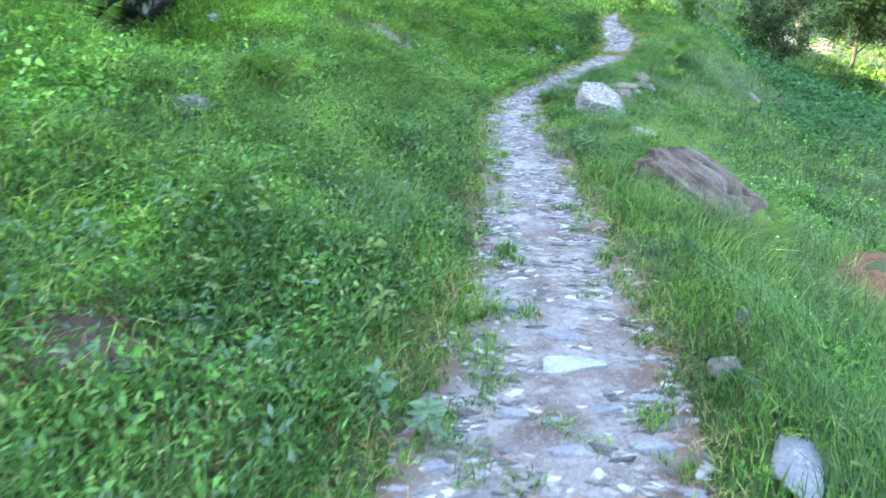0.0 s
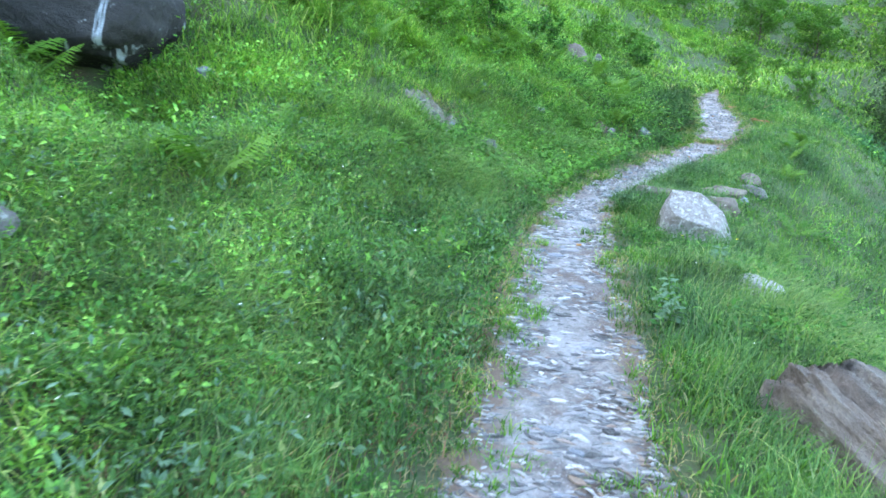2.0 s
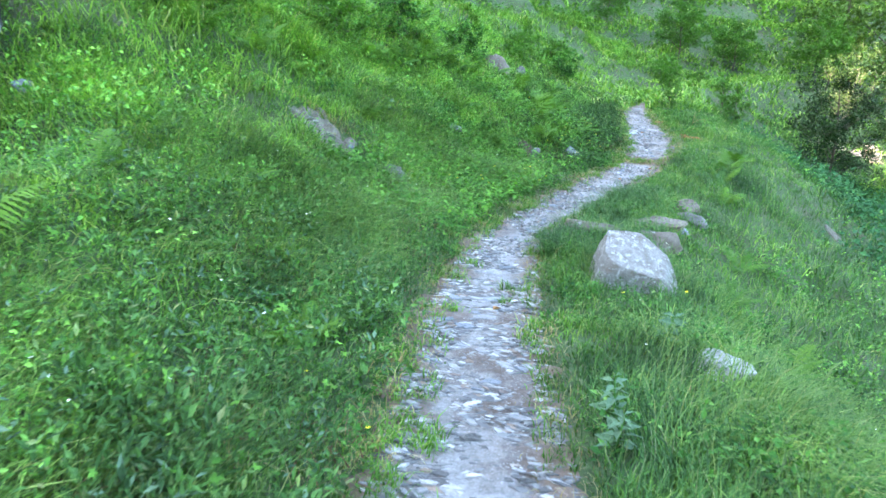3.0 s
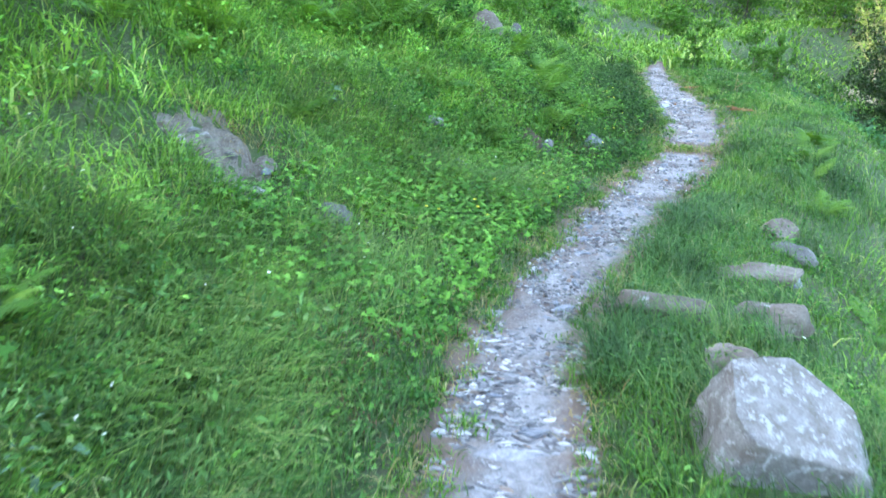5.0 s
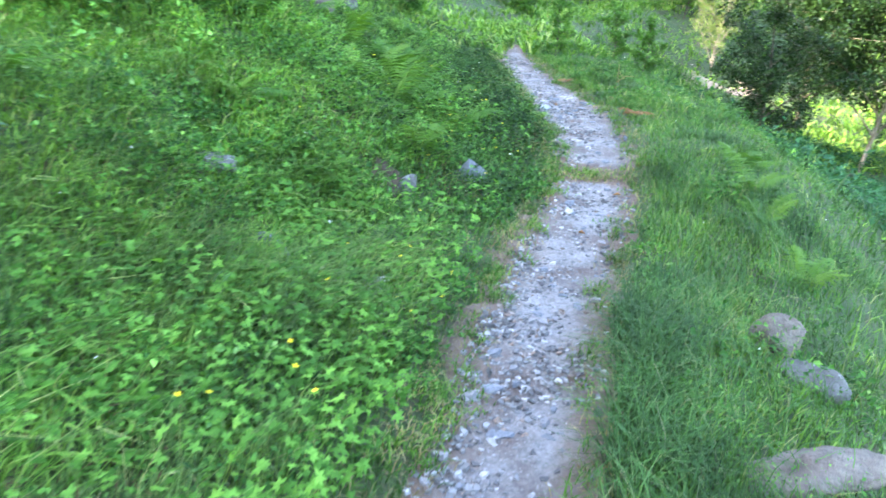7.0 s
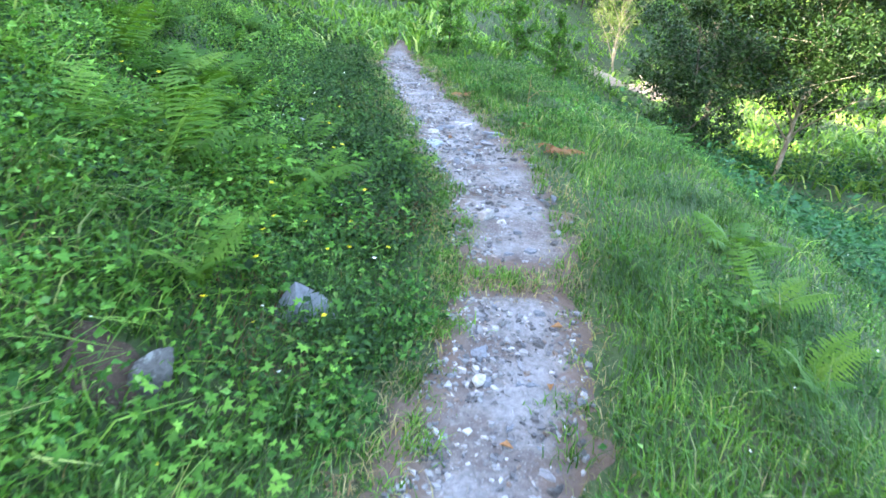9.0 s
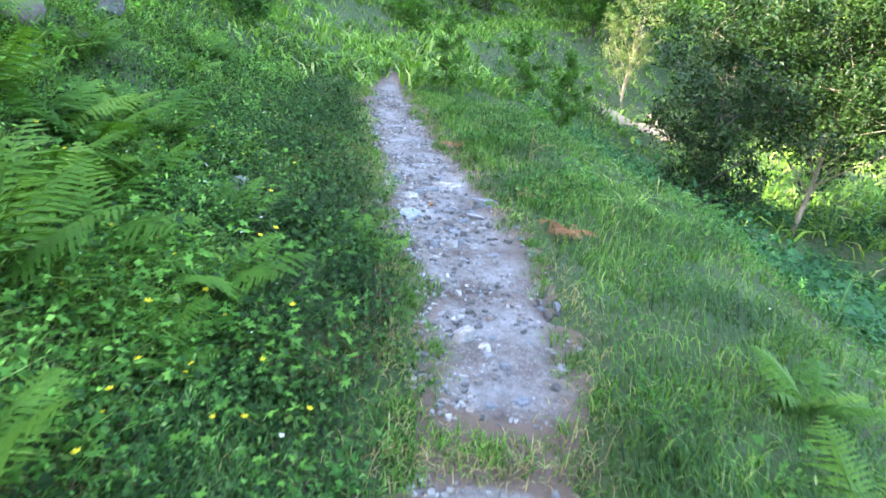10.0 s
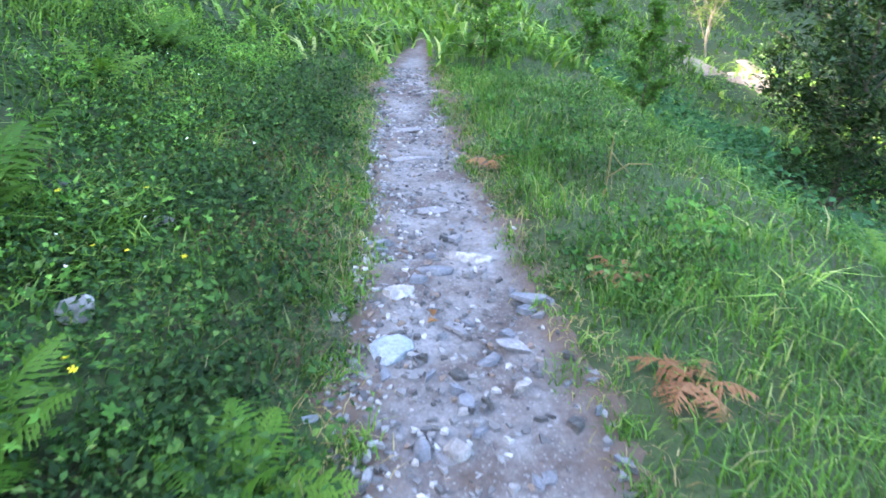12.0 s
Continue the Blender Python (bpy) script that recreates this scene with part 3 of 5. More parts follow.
def build_ground():
    gx, gy = spaced(-3.5, 11, 0.1, -450, 450), spaced(-1, 22, 0.1, -450, 450)
    X, Y = np.meshgrid(gx, gy)
    Z, _ = ground(X, Y)
    nx, ny = len(gx), len(gy)
    i = (np.arange(ny - 1)[:, None] * nx + np.arange(nx - 1)[None]).ravel()
    quads = np.stack((i, i + 1, i + nx + 1, i + nx), 1)
    me = mesh_from("ground", np.stack((X, Y, Z), 2).reshape(-1, 3), quads, None, (SOIL,), True)
    return thing("ground", me, "dark crumbly soil of a grassy mountainside", "ground", "structure")


def build_trail():
    """The bare trodden strip, crowned over the soil and dipping under it at its wandering edges."""
    a = np.arange(-3, 24, 0.035)
    across = np.linspace(-1, 1, 47)
    cx, cy, hw = (np.interp(a, ALONG, LINE[:, i]) for i in (0, 1, 3))
    nx, ny = np.interp(a, ALONG, NOR[:, 0]), np.interp(a, ALONG, NOR[:, 1])
    reach = (hw + 0.34)[:, None] * across[None]
    X, Y = cx[:, None] + nx[:, None] * reach, cy[:, None] + ny[:, None] * reach
    Z, _ = ground(X, Y)
    inside = hw[:, None] - np.abs(reach) - 0.5 * np.exp(-((a - 14.86) / 0.15) ** 4)[:, None]
    wide = trail_depth(X, Y)
    Z = Z + np.clip(0.008 + 0.35 * (wide + EDGE * edge_noise(X, Y)), -0.05, 0.034) + 0.012 * value_noise(X, Y, 0.14, 12) + 0.006 * value_noise(X, Y, 0.06, 13)
    n, m = X.shape
    i = (np.arange(n - 1)[:, None] * m + np.arange(m - 1)[None]).ravel()
    quads = np.stack((i, i + m, i + m + 1, i + 1), 1)
    me = mesh_from("footpath", np.stack((X, Y, Z), 2).reshape(-1, 3), quads, None, (TRAIL_SOIL,), True)
    me.attributes.new("inside", "FLOAT", "POINT").data.foreach_set("value", inside.astype(np.float32).ravel())
    return thing("footpath", me, "narrow bare footpath of grey grit and slate chips", "footpath", "structure")


ground_sheet = build_ground()
footpath = build_trail()

# ---- growth on the slopes ----
def tufted(rng, x, y, size, seed, keep=0.5):
    """Thins places out into tufts."""
    v = 0.5 + 0.5 * value_noise(x, y, size, seed)
    return rng.uniform(0, 1, len(x)) < np.clip((v - keep) * 3 + 0.5, 0.3, 1)


def thin_uphill(x, y):
    """Grass gives way to leafy weeds on the uphill bank."""
    k, s, _ = lateral(x, y)
    leafy = np.clip(0.55 + 0.9 * value_noise(x, y, 0.8, 41), 0.15, 1)
    weedy = np.clip((ALONG[k] - 14) / 1.5, 0, 1)
    return np.where(s > 0, 1.0, (1 - 0.4 * leafy) * (1 - 0.6 * weedy))


def build_grass():
    rng = np.random.default_rng(5)
    # short turf near the trail, on both sides
    x, y = scatter(rng, 205000, -0.5, 24, lambda n: np.where(rng.uniform(0, 1, n) < 0.5, -1, 1) * rng.gamma(1.3, 0.9, n))
    ok = (trail_depth(x, y) < -0.01 - 1.4 * EDGE * edge_noise(x, y)) & (rng.uniform(0, 1, len(x)) < thin_uphill(x, y)) & open_ground(x, y) & tufted(rng, x, y, 0.3, 21, 0.4)
    x, y = x[ok], y[ok]
    tall = rng.uniform(0.05, 0.16, len(x)) * (1 + 0.35 * value_noise(x, y, 0.6, 22))
    tall *= np.clip(0.45 + 2.2 * np.maximum(-trail_depth(x, y), 0), 0.45, 1)
    stuff("turf", blades(rng, x, y, tall, rng.uniform(0.005, 0.010, len(x)), rng.uniform(0.25, 1.0, len(x))), GRASS, "short green grass growing along the footpath", "grass")
    # long fine grass, mostly on the downhill shoulder
    x, y = scatter(rng, 140000, -0.5, 24, lambda n: np.where(rng.uniform(0, 1, n) < 0.45, -1.0, 1.0) * (0.1 + rng.gamma(1.7, 0.75, n)))
    ok = (trail_depth(x, y) < -0.04) & open_ground(x, y) & (rng.uniform(0, 1, len(x)) < thin_uphill(x, y)) & tufted(rng, x, y, 0.45, 23, 0.5)
    x, y = x[ok], y[ok]
    tall = rng.uniform(0.11, 0.29, len(x)) * (1 + 0.4 * value_noise(x, y, 0.8, 24)) * np.clip(0.5 - trail_depth(x, y) * 1.1, 0.4, 1)
    tall *= 1 - 0.58 * np.clip((y - 12.5) / 2, 0, 1)
    lean = 1.2 + 1.6 * value_noise(x, y, 1.1, 25)
    stuff("long_grass", blades(rng, x, y, tall, rng.uniform(0.004, 0.0075, len(x)), rng.uniform(0.35, 1.15, len(x)), lean=lean, segments=2), TALL_GRASS, "long fine green grass arching over the slope", "grass")
    # the middle of the slopes
    x, y = scatter(rng, 100000, 1, 22, lambda n: np.where(rng.uniform(0, 1, n) < 0.93, -1, 1) * rng.uniform(0.9, 4.6, n))
    bx, by = scatter(rng, 50000, 8, 16, lambda n: -rng.uniform(1.0, 6.0, n))
    x, y = np.concatenate((x, bx)), np.concatenate((y, by))
    ok = open_ground(x, y) & tufted(rng, x, y, 0.55, 29, 0.45)
    x, y = x[ok], y[ok]
    tall = rng.uniform(0.08, 0.24, len(x)) * (1 + 0.4 * value_noise(x, y, 0.9, 30))
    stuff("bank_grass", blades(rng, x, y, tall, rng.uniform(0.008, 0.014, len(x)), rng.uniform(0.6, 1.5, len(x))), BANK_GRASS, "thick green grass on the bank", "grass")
    # coarser grass on the slopes further up and down
    x, y = scatter(rng, 110000, -3, 34, lambda n: np.where(rng.uniform(0, 1, n) < 0.62, -1, 1) * (2.2 + rng.gamma(1.5, 2.6, n)))
    ok = open_ground(x, y) & tufted(rng, x, y, 0.7, 26, 0.42)
    x, y = x[ok], y[ok]
    tall = rng.uniform(0.15, 0.42, len(x)) * (1 + 0.4 * value_noise(x, y, 1.3, 27))
    wide = rng.uniform(0.011, 0.021, len(x)) * (1 + np.clip((-ground(x, y)[1] - 4) / 6, 0, 1))
    bend = rng.uniform(0.6, 1.4, len(x))
    # uphill blades take the green raised for light, downhill ones the darker copy
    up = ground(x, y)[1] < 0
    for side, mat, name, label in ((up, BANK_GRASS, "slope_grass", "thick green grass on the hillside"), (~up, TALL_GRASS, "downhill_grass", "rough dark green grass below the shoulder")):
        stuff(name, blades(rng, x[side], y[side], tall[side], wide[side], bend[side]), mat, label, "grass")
    x, y = scatter(rng, 60000, 22, 75, lambda n: rng.normal(-3.5, 6, n))
    tall = rng.uniform(0.15, 0.4, len(x)) * (1 + 0.4 * value_noise(x, y, 1.3, 27))
    stuff("upper_grass", blades(rng, x, y, tall, rng.uniform(0.03, 0.06, len(x)) * (1 + np.clip((y - 30) / 8, 0, 1.5)), rng.uniform(0.6, 1.4, len(x))), BANK_GRASS, "green grass where the path goes out of sight", "grass")
    x, y = scatter(rng, 60000, -10, 70, lambda n: np.where(rng.uniform(0, 1, n) < 0.62, -1, 1) * (7 + rng.gamma(1.6, 8, n)))
    ok = open_ground(x, y)
    x, y = x[ok], y[ok]
    tall = rng.uniform(0.25, 0.7, len(x))
    stuff("far_grass", blades(rng, x, y, tall, rng.uniform(0.05, 0.09, len(x)) * np.where(ground(x, y)[1] < 0, 2, 1), rng.uniform(0.6, 1.4, len(x))), BANK_GRASS, "rough green grass far up the hillside", "grass")
    # soft feathery grass in drifts beside the middle of the walk
    xl, yl = scatter(rng, 42000, 3.5, 13, lambda n: -(0.35 + rng.gamma(2.0, 0.75, n)))
    xr, yr = scatter(rng, 12000, 3.5, 13, lambda n: 0.35 + rng.gamma(2.0, 0.55, n))
    x, y = np.concatenate((xl, xr)), np.concatenate((yl, yr))
    ok = open_ground(x, y) & (value_noise(x, y, 1.2, 44) + 0.4 * value_noise(x, y, 0.35, 45) > rng.uniform(-0.35, 0.35, len(x)))
    x, y = x[ok], y[ok]
    tall = rng.uniform(0.16, 0.36, len(x)) * (1 + 0.3 * value_noise(x, y, 0.7, 46))
    lean = 0.6 + 1.4 * value_noise(x, y, 1.3, 47)
    stuff("soft_grass", blades(rng, x, y, tall, rng.uniform(0.0035, 0.006, len(x)), rng.uniform(0.6, 1.4, len(x)), lean=lean), SOFT_GRASS, "pale feathery grass in soft drifts", "grass")
    # tall tufts on the downhill edge where the trail dips
    x, y = scatter(rng, 5200, 9.2, 12.6, lambda n: 0.06 + rng.gamma(1.6, 0.16, n))
    ok = open_ground(x, y) & tufted(rng, x, y, 0.3, 48, 0.5)
    x, y = x[ok], y[ok]
    stuff("edge_grass", blades(rng, x, y, rng.uniform(0.18, 0.36, len(x)), rng.uniform(0.004, 0.007, len(x)), rng.uniform(0.5, 1.3, len(x))), TALL_GRASS, "tall green grass leaning over the footpath's edge", "grass")
    # dry stalks
    x, y = scatter(rng, 5200, 0, 24, lambda n: np.where(rng.uniform(0, 1, n) < 0.7, -1, 1) * rng.gamma(1.2, 0.9, n))
    ok = (trail_depth(x, y) < 0.05) & tufted(rng, x, y, 0.5, 28, 0.6)
    x, y = x[ok], y[ok]
    stuff("dry_stalks", blades(rng, x, y, rng.uniform(0.05, 0.24, len(x)), rng.uniform(0.003, 0.006, len(x)), rng.uniform(0.5, 1.4, len(x))), STRAW, "dry straw-coloured stalks among the grass", "dry grass")


def build_margin():
    """Trampled tufts on and beside the trail's edges, and across the little step in it."""
    rng = np.random.default_rng(9)
    n = 560
    a = rng.uniform(0.5, 22, n)
    side = np.where(rng.uniform(0, 1, n) < 0.65, -1, 1)
    hw = np.interp(a, ALONG, LINE[:, 3])
    s = side * (hw - np.abs(rng.normal(0, 0.05, n)) * np.where(a < 5, 2.2, 1.0) + np.where(side < 0, rng.uniform(0, 0.2, n), rng.uniform(0, 0.06, n)))
    cx = np.interp(a, ALONG, LINE[:, 0]) + np.interp(a, ALONG, NOR[:, 0]) * s
    cy = np.interp(a, ALONG, LINE[:, 1]) + np.interp(a, ALONG, NOR[:, 1]) * s
    own = [(0.95, 3.55), (0.9, 3.6), (0.98, 3.48), (0.72, 2.75), (0.66, 2.85), (0.5, 1.62), (0.8, 1.78), (1.5, 6.0), (1.55, 6.1), (1.42, 5.6), (1.6, 6.6), (2.2, 7.75), (0.55, 2.2), (0.75, 3.1), (0.9, 4.0)]
    own += [(0.94, 3.65), (0.98, 3.72), (0.5, 2.21), (0.34, 1.68), (0.71, 2.9), (0.7, 1.9), (0.84, 2.81), (0.56, 2.47), (0.5, 2.3), (0.46, 2.1), (0.38, 1.8), (1.5, 6.12), (1.49, 6.66), (2.29, 8.02), (0.6, 2.6), (0.3, 2.0), (0.45, 2.6)]
    reach, back = rng.normal(-0.12, 0.2, 90), rng.normal(0.0, 0.045, 90)
    step = [(5.64 + 0.9 * r + 0.44 * b, 13.47 - 0.44 * r + 0.9 * b) for r, b in zip(reach, back)]
    cx, cy = np.concatenate((cx, [p[0] for p in own + step])), np.concatenate((cy, [p[1] for p in own + step]))
    i = np.repeat(np.arange(len(cx)), 34)
    x, y = cx[i] + rng.normal(0, 0.035, len(i)), cy[i] + rng.normal(0, 0.035, len(i))
    tall = rng.uniform(0.03, 0.09, len(cx))[i] * rng.uniform(0.5, 1.3, len(i))
    tall[(i >= len(cx) - 90 - len(own)) & (i < len(cx) - 90)] *= 1.5
    tall[i >= len(cx) - 90] *= np.where(rng.uniform(0, 1, len(i)) < 0.78, 0.0, 0.9)[i >= len(cx) - 90]
    made = blades(rng, x, y, tall, rng.uniform(0.004, 0.008, len(i)), rng.uniform(0.3, 1.2, len(i)), sink=np.where(trail_depth(x, y) > 0.02, -0.03, -0.005))
    stuff("edge_tufts", made, GRASS, "small trampled grass tufts on the footpath's edges", "grass")
    n = 10000
    a = rng.uniform(0.5, 22, n)
    side = np.where(rng.uniform(0, 1, n) < 0.6, -1, 1)
    hw = np.interp(a, ALONG, LINE[:, 3])
    s = side * (hw + rng.normal(0.05, 0.07, n) + np.where(side < 0, rng.uniform(0, 0.16, n), 0))
    x = np.interp(a, ALONG, LINE[:, 0]) + np.interp(a, ALONG, NOR[:, 0]) * s
    y = np.interp(a, ALONG, LINE[:, 1]) + np.interp(a, ALONG, NOR[:, 1]) * s
    f = rng.uniform(0, 1, 300)
    x = np.concatenate((x, 5.30 + 0.66 * f + rng.normal(0, 0.06, 300), 0.9 + rng.normal(0, 0.22, 500)))
    y = np.concatenate((y, 13.58 - 0.32 * f + rng.normal(0, 0.07, 300), 11.02 + rng.normal(0, 0.06, 500)))
    made = blades(rng, x, y, rng.uniform(0.02, 0.08, len(x)), rng.uniform(0.003, 0.006, len(x)), rng.uniform(0.6, 1.6, len(x)), sink=np.where(trail_depth(x, y) > 0.02, -0.032, -0.012))
    lx, ly = scatter(rng, 24000, 0.5, 20, lambda m: -(0.1 + rng.gamma(1.5, 0.9, m)))
    ok = value_noise(lx, ly, 0.45, 51) + 0.35 * np.clip((9 - ly) / 6, 0, 1) > 0.2
    made2 = blades(rng, lx[ok], ly[ok], rng.uniform(0.03, 0.12, ok.sum()), rng.uniform(0.004, 0.009, ok.sum()), rng.uniform(0.7, 1.6, ok.sum()), sink=-0.02)
    stuff("dead_leaves", made2, DEAD_LEAF, "withered brown stalks and leaves between the weeds", "dead leaves")
    stuff("dry_litter", made, STRAW, "dry brown grass litter along the footpath's edges", "dry grass")


def build_weeds():
    rng = np.random.default_rng(6)
    x, y = scatter(rng, 27000, 0, 24, lambda n: np.where(rng.uniform(0, 1, n) < 0.72, -1, 1) * (0.08 + rng.gamma(1.5, 1.2, n)))
    ok = (trail_depth(x, y) < -0.03) & open_ground(x, y) & tufted(rng, x, y, 0.5, 31, 0.5)
    x, y = x[ok], y[ok]
    tall = rng.uniform(0.05, 0.24, len(x)) * np.clip(0.45 - trail_depth(x, y), 0.45, 1.1)
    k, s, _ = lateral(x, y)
    # northern uphill weeds take the green with shade put into it
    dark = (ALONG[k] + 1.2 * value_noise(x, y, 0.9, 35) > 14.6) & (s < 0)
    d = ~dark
    size = (0.012 + 0.027 * np.clip(0.5 + 0.8 * value_noise(x, y, 0.55, 36), 0, 1)) * rng.uniform(0.75, 1.3, len(x))
    kind = value_noise(x, y, 0.4, 37) + rng.normal(0, 0.35, len(x))
    thin = d & (kind > -0.05)
    d &= ~thin
    stuff("narrow_weeds", herbs(rng, x[thin], y[thin], tall[thin] * 1.15, 17, size[thin] * 1.15, 0.45, (0.14, 0.28), 0.45), NARROW, "narrow-leaved green herbs among the grass", "weeds")
    stuff("weeds", herbs(rng, x[d], y[d], tall[d], 16, size[d], 0.55, (0.4, 0.75), 0.25), WEED, "low leafy green weeds among the grass", "weeds")
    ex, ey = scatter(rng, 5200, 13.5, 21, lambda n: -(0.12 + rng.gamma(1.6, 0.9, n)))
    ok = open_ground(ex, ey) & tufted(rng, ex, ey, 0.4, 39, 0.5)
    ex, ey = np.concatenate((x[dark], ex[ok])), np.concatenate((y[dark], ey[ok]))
    stuff("dark_weeds", herbs(rng, ex, ey, rng.uniform(0.05, 0.24, len(ex)), 13, rng.uniform(0.016, 0.042, len(ex)), 0.6, (0.35, 0.8)), SHADED_WEED, "leafy weeds on the bank in a shade-darkened green", "weeds")
    x, y = scatter(rng, 8000, 2, 22, lambda n: -rng.uniform(1.0, 5.0, n))
    ok = open_ground(x, y) & tufted(rng, x, y, 0.7, 38, 0.5)
    x, y = x[ok], y[ok]
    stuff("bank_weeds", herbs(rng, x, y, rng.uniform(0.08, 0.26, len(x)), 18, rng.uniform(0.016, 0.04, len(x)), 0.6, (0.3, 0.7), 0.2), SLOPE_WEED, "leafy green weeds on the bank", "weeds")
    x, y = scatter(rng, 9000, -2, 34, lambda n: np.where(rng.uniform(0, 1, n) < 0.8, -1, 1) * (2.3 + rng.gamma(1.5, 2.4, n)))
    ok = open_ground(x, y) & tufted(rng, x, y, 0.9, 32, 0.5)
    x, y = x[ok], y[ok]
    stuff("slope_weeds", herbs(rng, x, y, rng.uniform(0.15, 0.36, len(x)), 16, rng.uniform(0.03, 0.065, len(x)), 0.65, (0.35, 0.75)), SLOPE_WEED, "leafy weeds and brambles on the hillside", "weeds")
    x, y = scatter(rng, 2600, 14.5, 27, lambda n: 2.1 + rng.gamma(2.0, 2.3, n))
    stuff("nettles", herbs(rng, x, y, rng.uniform(0.2, 0.5, len(x)), 16, rng.uniform(0.05, 0.1, len(x)), 0.6), NETTLE, "dense bluish-green nettles below the shoulder", "weeds")
    x, y = scatter(rng, 3200, 16, 60, lambda n: -(4 + rng.gamma(1.8, 5, n)))
    ok = tufted(rng, x, y, 1.8, 34, 0.5)
    x, y = x[ok], y[ok]
    stuff("far_weeds", herbs(rng, x, y, rng.uniform(0.3, 0.8, len(x)), 14, rng.uniform(0.08, 0.15, len(x)), 0.9), BUSH_LEAF, "rank weeds and brambles on the far hillside", "weeds")
    x, y = scatter(rng, 3400, 0.3, 9, lambda n: -(0.1 + rng.gamma(1.8, 0.75, n)))
    ok = open_ground(x, y) & tufted(rng, x, y, 0.35, 40, 0.55)
    x, y = x[ok], y[ok]
    stuff("ragged_herbs", herbs(rng, x, y, rng.uniform(0.12, 0.32, len(x)), 20, rng.uniform(0.03, 0.06, len(x)), 0.42, (0.2, 0.42), 0.5), NARROW, "upright ragged green herbs beside the footpath", "weeds")
    x, y = scatter(rng, 380, 0.3, 8, lambda n: -(0.1 + rng.gamma(1.8, 0.7, n)))
    stuff("pale_herbs", herbs(rng, x, y, rng.uniform(0.1, 0.26, len(x)), 14, rng.uniform(0.03, 0.06, len(x)), 0.42, (0.25, 0.45), 0.4), SILVER, "greyish-green thistle leaves among the weeds", "weeds")
    # bright patch of lobed leaves uphill of the bend
    def patch(n, a0, a1, u0, u1):
        return scatter(rng, n, a0, a1, lambda m: -rng.uniform(u0, u1, m))
    sets = [patch(8500, 9.2, 12.8, 0.12, 1.7), patch(3600, 12.4, 16.0, 0.3, 2.4), patch(700, 5.0, 9.0, 0.3, 1.8), patch(900, 13.2, 18.0, 0.5, 1.6)]
    x, y = (np.concatenate(v) for v in zip(*sets))
    ok = open_ground(x, y) & tufted(rng, x, y, 0.45, 33, 0.45) & (trail_depth(x, y) < -0.08)
    x, y = x[ok], y[ok]
    z, _ = ground(x, y)
    place = np.stack((x, y, z + rng.uniform(0.05, 0.2, len(x))), 1)
    stuff("lobed_leaves", lobed(rng, place, rng.uniform(0.014, 0.036, len(x))), LOBED, "bright green lobed leaves of buttercup and cranesbill", "leaves")


build_grass()
build_margin()
build_weeds()

# ---- rocks ----
def rock_mesh(name, mat, seed, size, cuts=7, rough=0.085, ridges=0.0, detail=4, flat_top=0.0, smooth=True, faces=()):
    """A weathered stone of that size about its middle: a ball cut by planes, roughened at three scales. ridges: grooves along its length."""
    rng = np.random.default_rng(seed)
    bm = bmesh.new()
    bmesh.ops.create_icosphere(bm, subdivisions=detail, radius=1.0)
    planes = [(Vector(rng.normal(0, 1, 3)).normalized(), rng.uniform(0.45, 0.8)) for _ in range(cuts + 3 if cuts else 0)]
    planes += [(Vector(f[:3]).normalized(), f[3]) for f in faces]
    if flat_top:
        planes.append((Vector((rng.normal(0, 0.12), rng.normal(0, 0.12), 1)).normalized(), flat_top))
    off = Vector(rng.uniform(-50, 50, 3))
    for v in bm.verts:
        p = v.co.copy()
        for n, d in planes:
            over = p.dot(n) - d
            if over > 0:
                p -= n * over * 0.97
        q = p * 1.6 + off
        k = 1 + rough * 1.6 * noise.noise(q) + rough * 0.8 * noise.noise(q * 3.1) + rough * 0.35 * noise.noise(q * 9)
        p *= k
        if ridges:
            g = noise.noise(Vector((p.x * 0.7, p.y * 5.5, p.z * 5.5)) + off)
            p += v.normal * ridges * (abs(g) * 2 - 0.6)
        v.co = Vector((p.x * size[0] / 2, p.y * size[1] / 2, p.z * size[2] / 2))
    return from_bm(name, bm, mat, smooth)


def rock(name, x, y, size, mat, label, seed, turn=0, tilt=0, lean=0, sunk=0.35, group="", **more):
    me = rock_mesh(name, mat, seed, size, **more)
    z = height(x, y) + size[2] * (0.5 - sunk)
    return thing(name, me, label, "rock", "", group, pose(x, y, z, tilt, lean, turn))


rock("boulder", 3.35, 8.28, (0.92, 0.70, 0.68), SPECKLED_ROCK, "pale grey lichen-speckled boulder in grass beside the footpath", 3, turn=-18, lean=10, sunk=0.36, cuts=0, rough=0.035, detail=5, faces=((0.22, -0.5, 1, 0.42), (-1, -0.05, 0.05, 0.62), (0.1, -1, -0.15, 0.56), (1, -0.3, 0.5, 0.60), (0.75, -1, 0.1, 0.68), (-0.5, 1, 0.3, 0.7), (0.8, 0.6, 0.5, 0.68), (-0.8, -0.7, 0.1, 0.74)))
rock("rock", 3.2, 6.72, (0.42, 0.3, 0.30), PALE_ROCK, "small pale-topped brown rock half hidden in grass", 4, turn=-15, lean=8, sunk=0.47, cuts=7, flat_top=0.5)
rock("rock", 3.42, 9.5, (0.74, 0.28, 0.28), BROWN_ROCK, "low brown rock breaking out of the grassy shoulder", 5, turn=-22, lean=-3, sunk=0.46, cuts=4, rough=0.16)
rock("rock", 3.98, 9.5, (0.72, 0.32, 0.36), BROWN_ROCK, "blunt brown rock lying end to end with another", 35, turn=-8, lean=4, sunk=0.45, cuts=6, rough=0.14)
rock("rock", 4.38, 10.08, (0.58, 0.26, 0.24), BROWN_ROCK, "brown rock with a pale edge in the grass", 6, turn=-12, sunk=0.25, cuts=6)
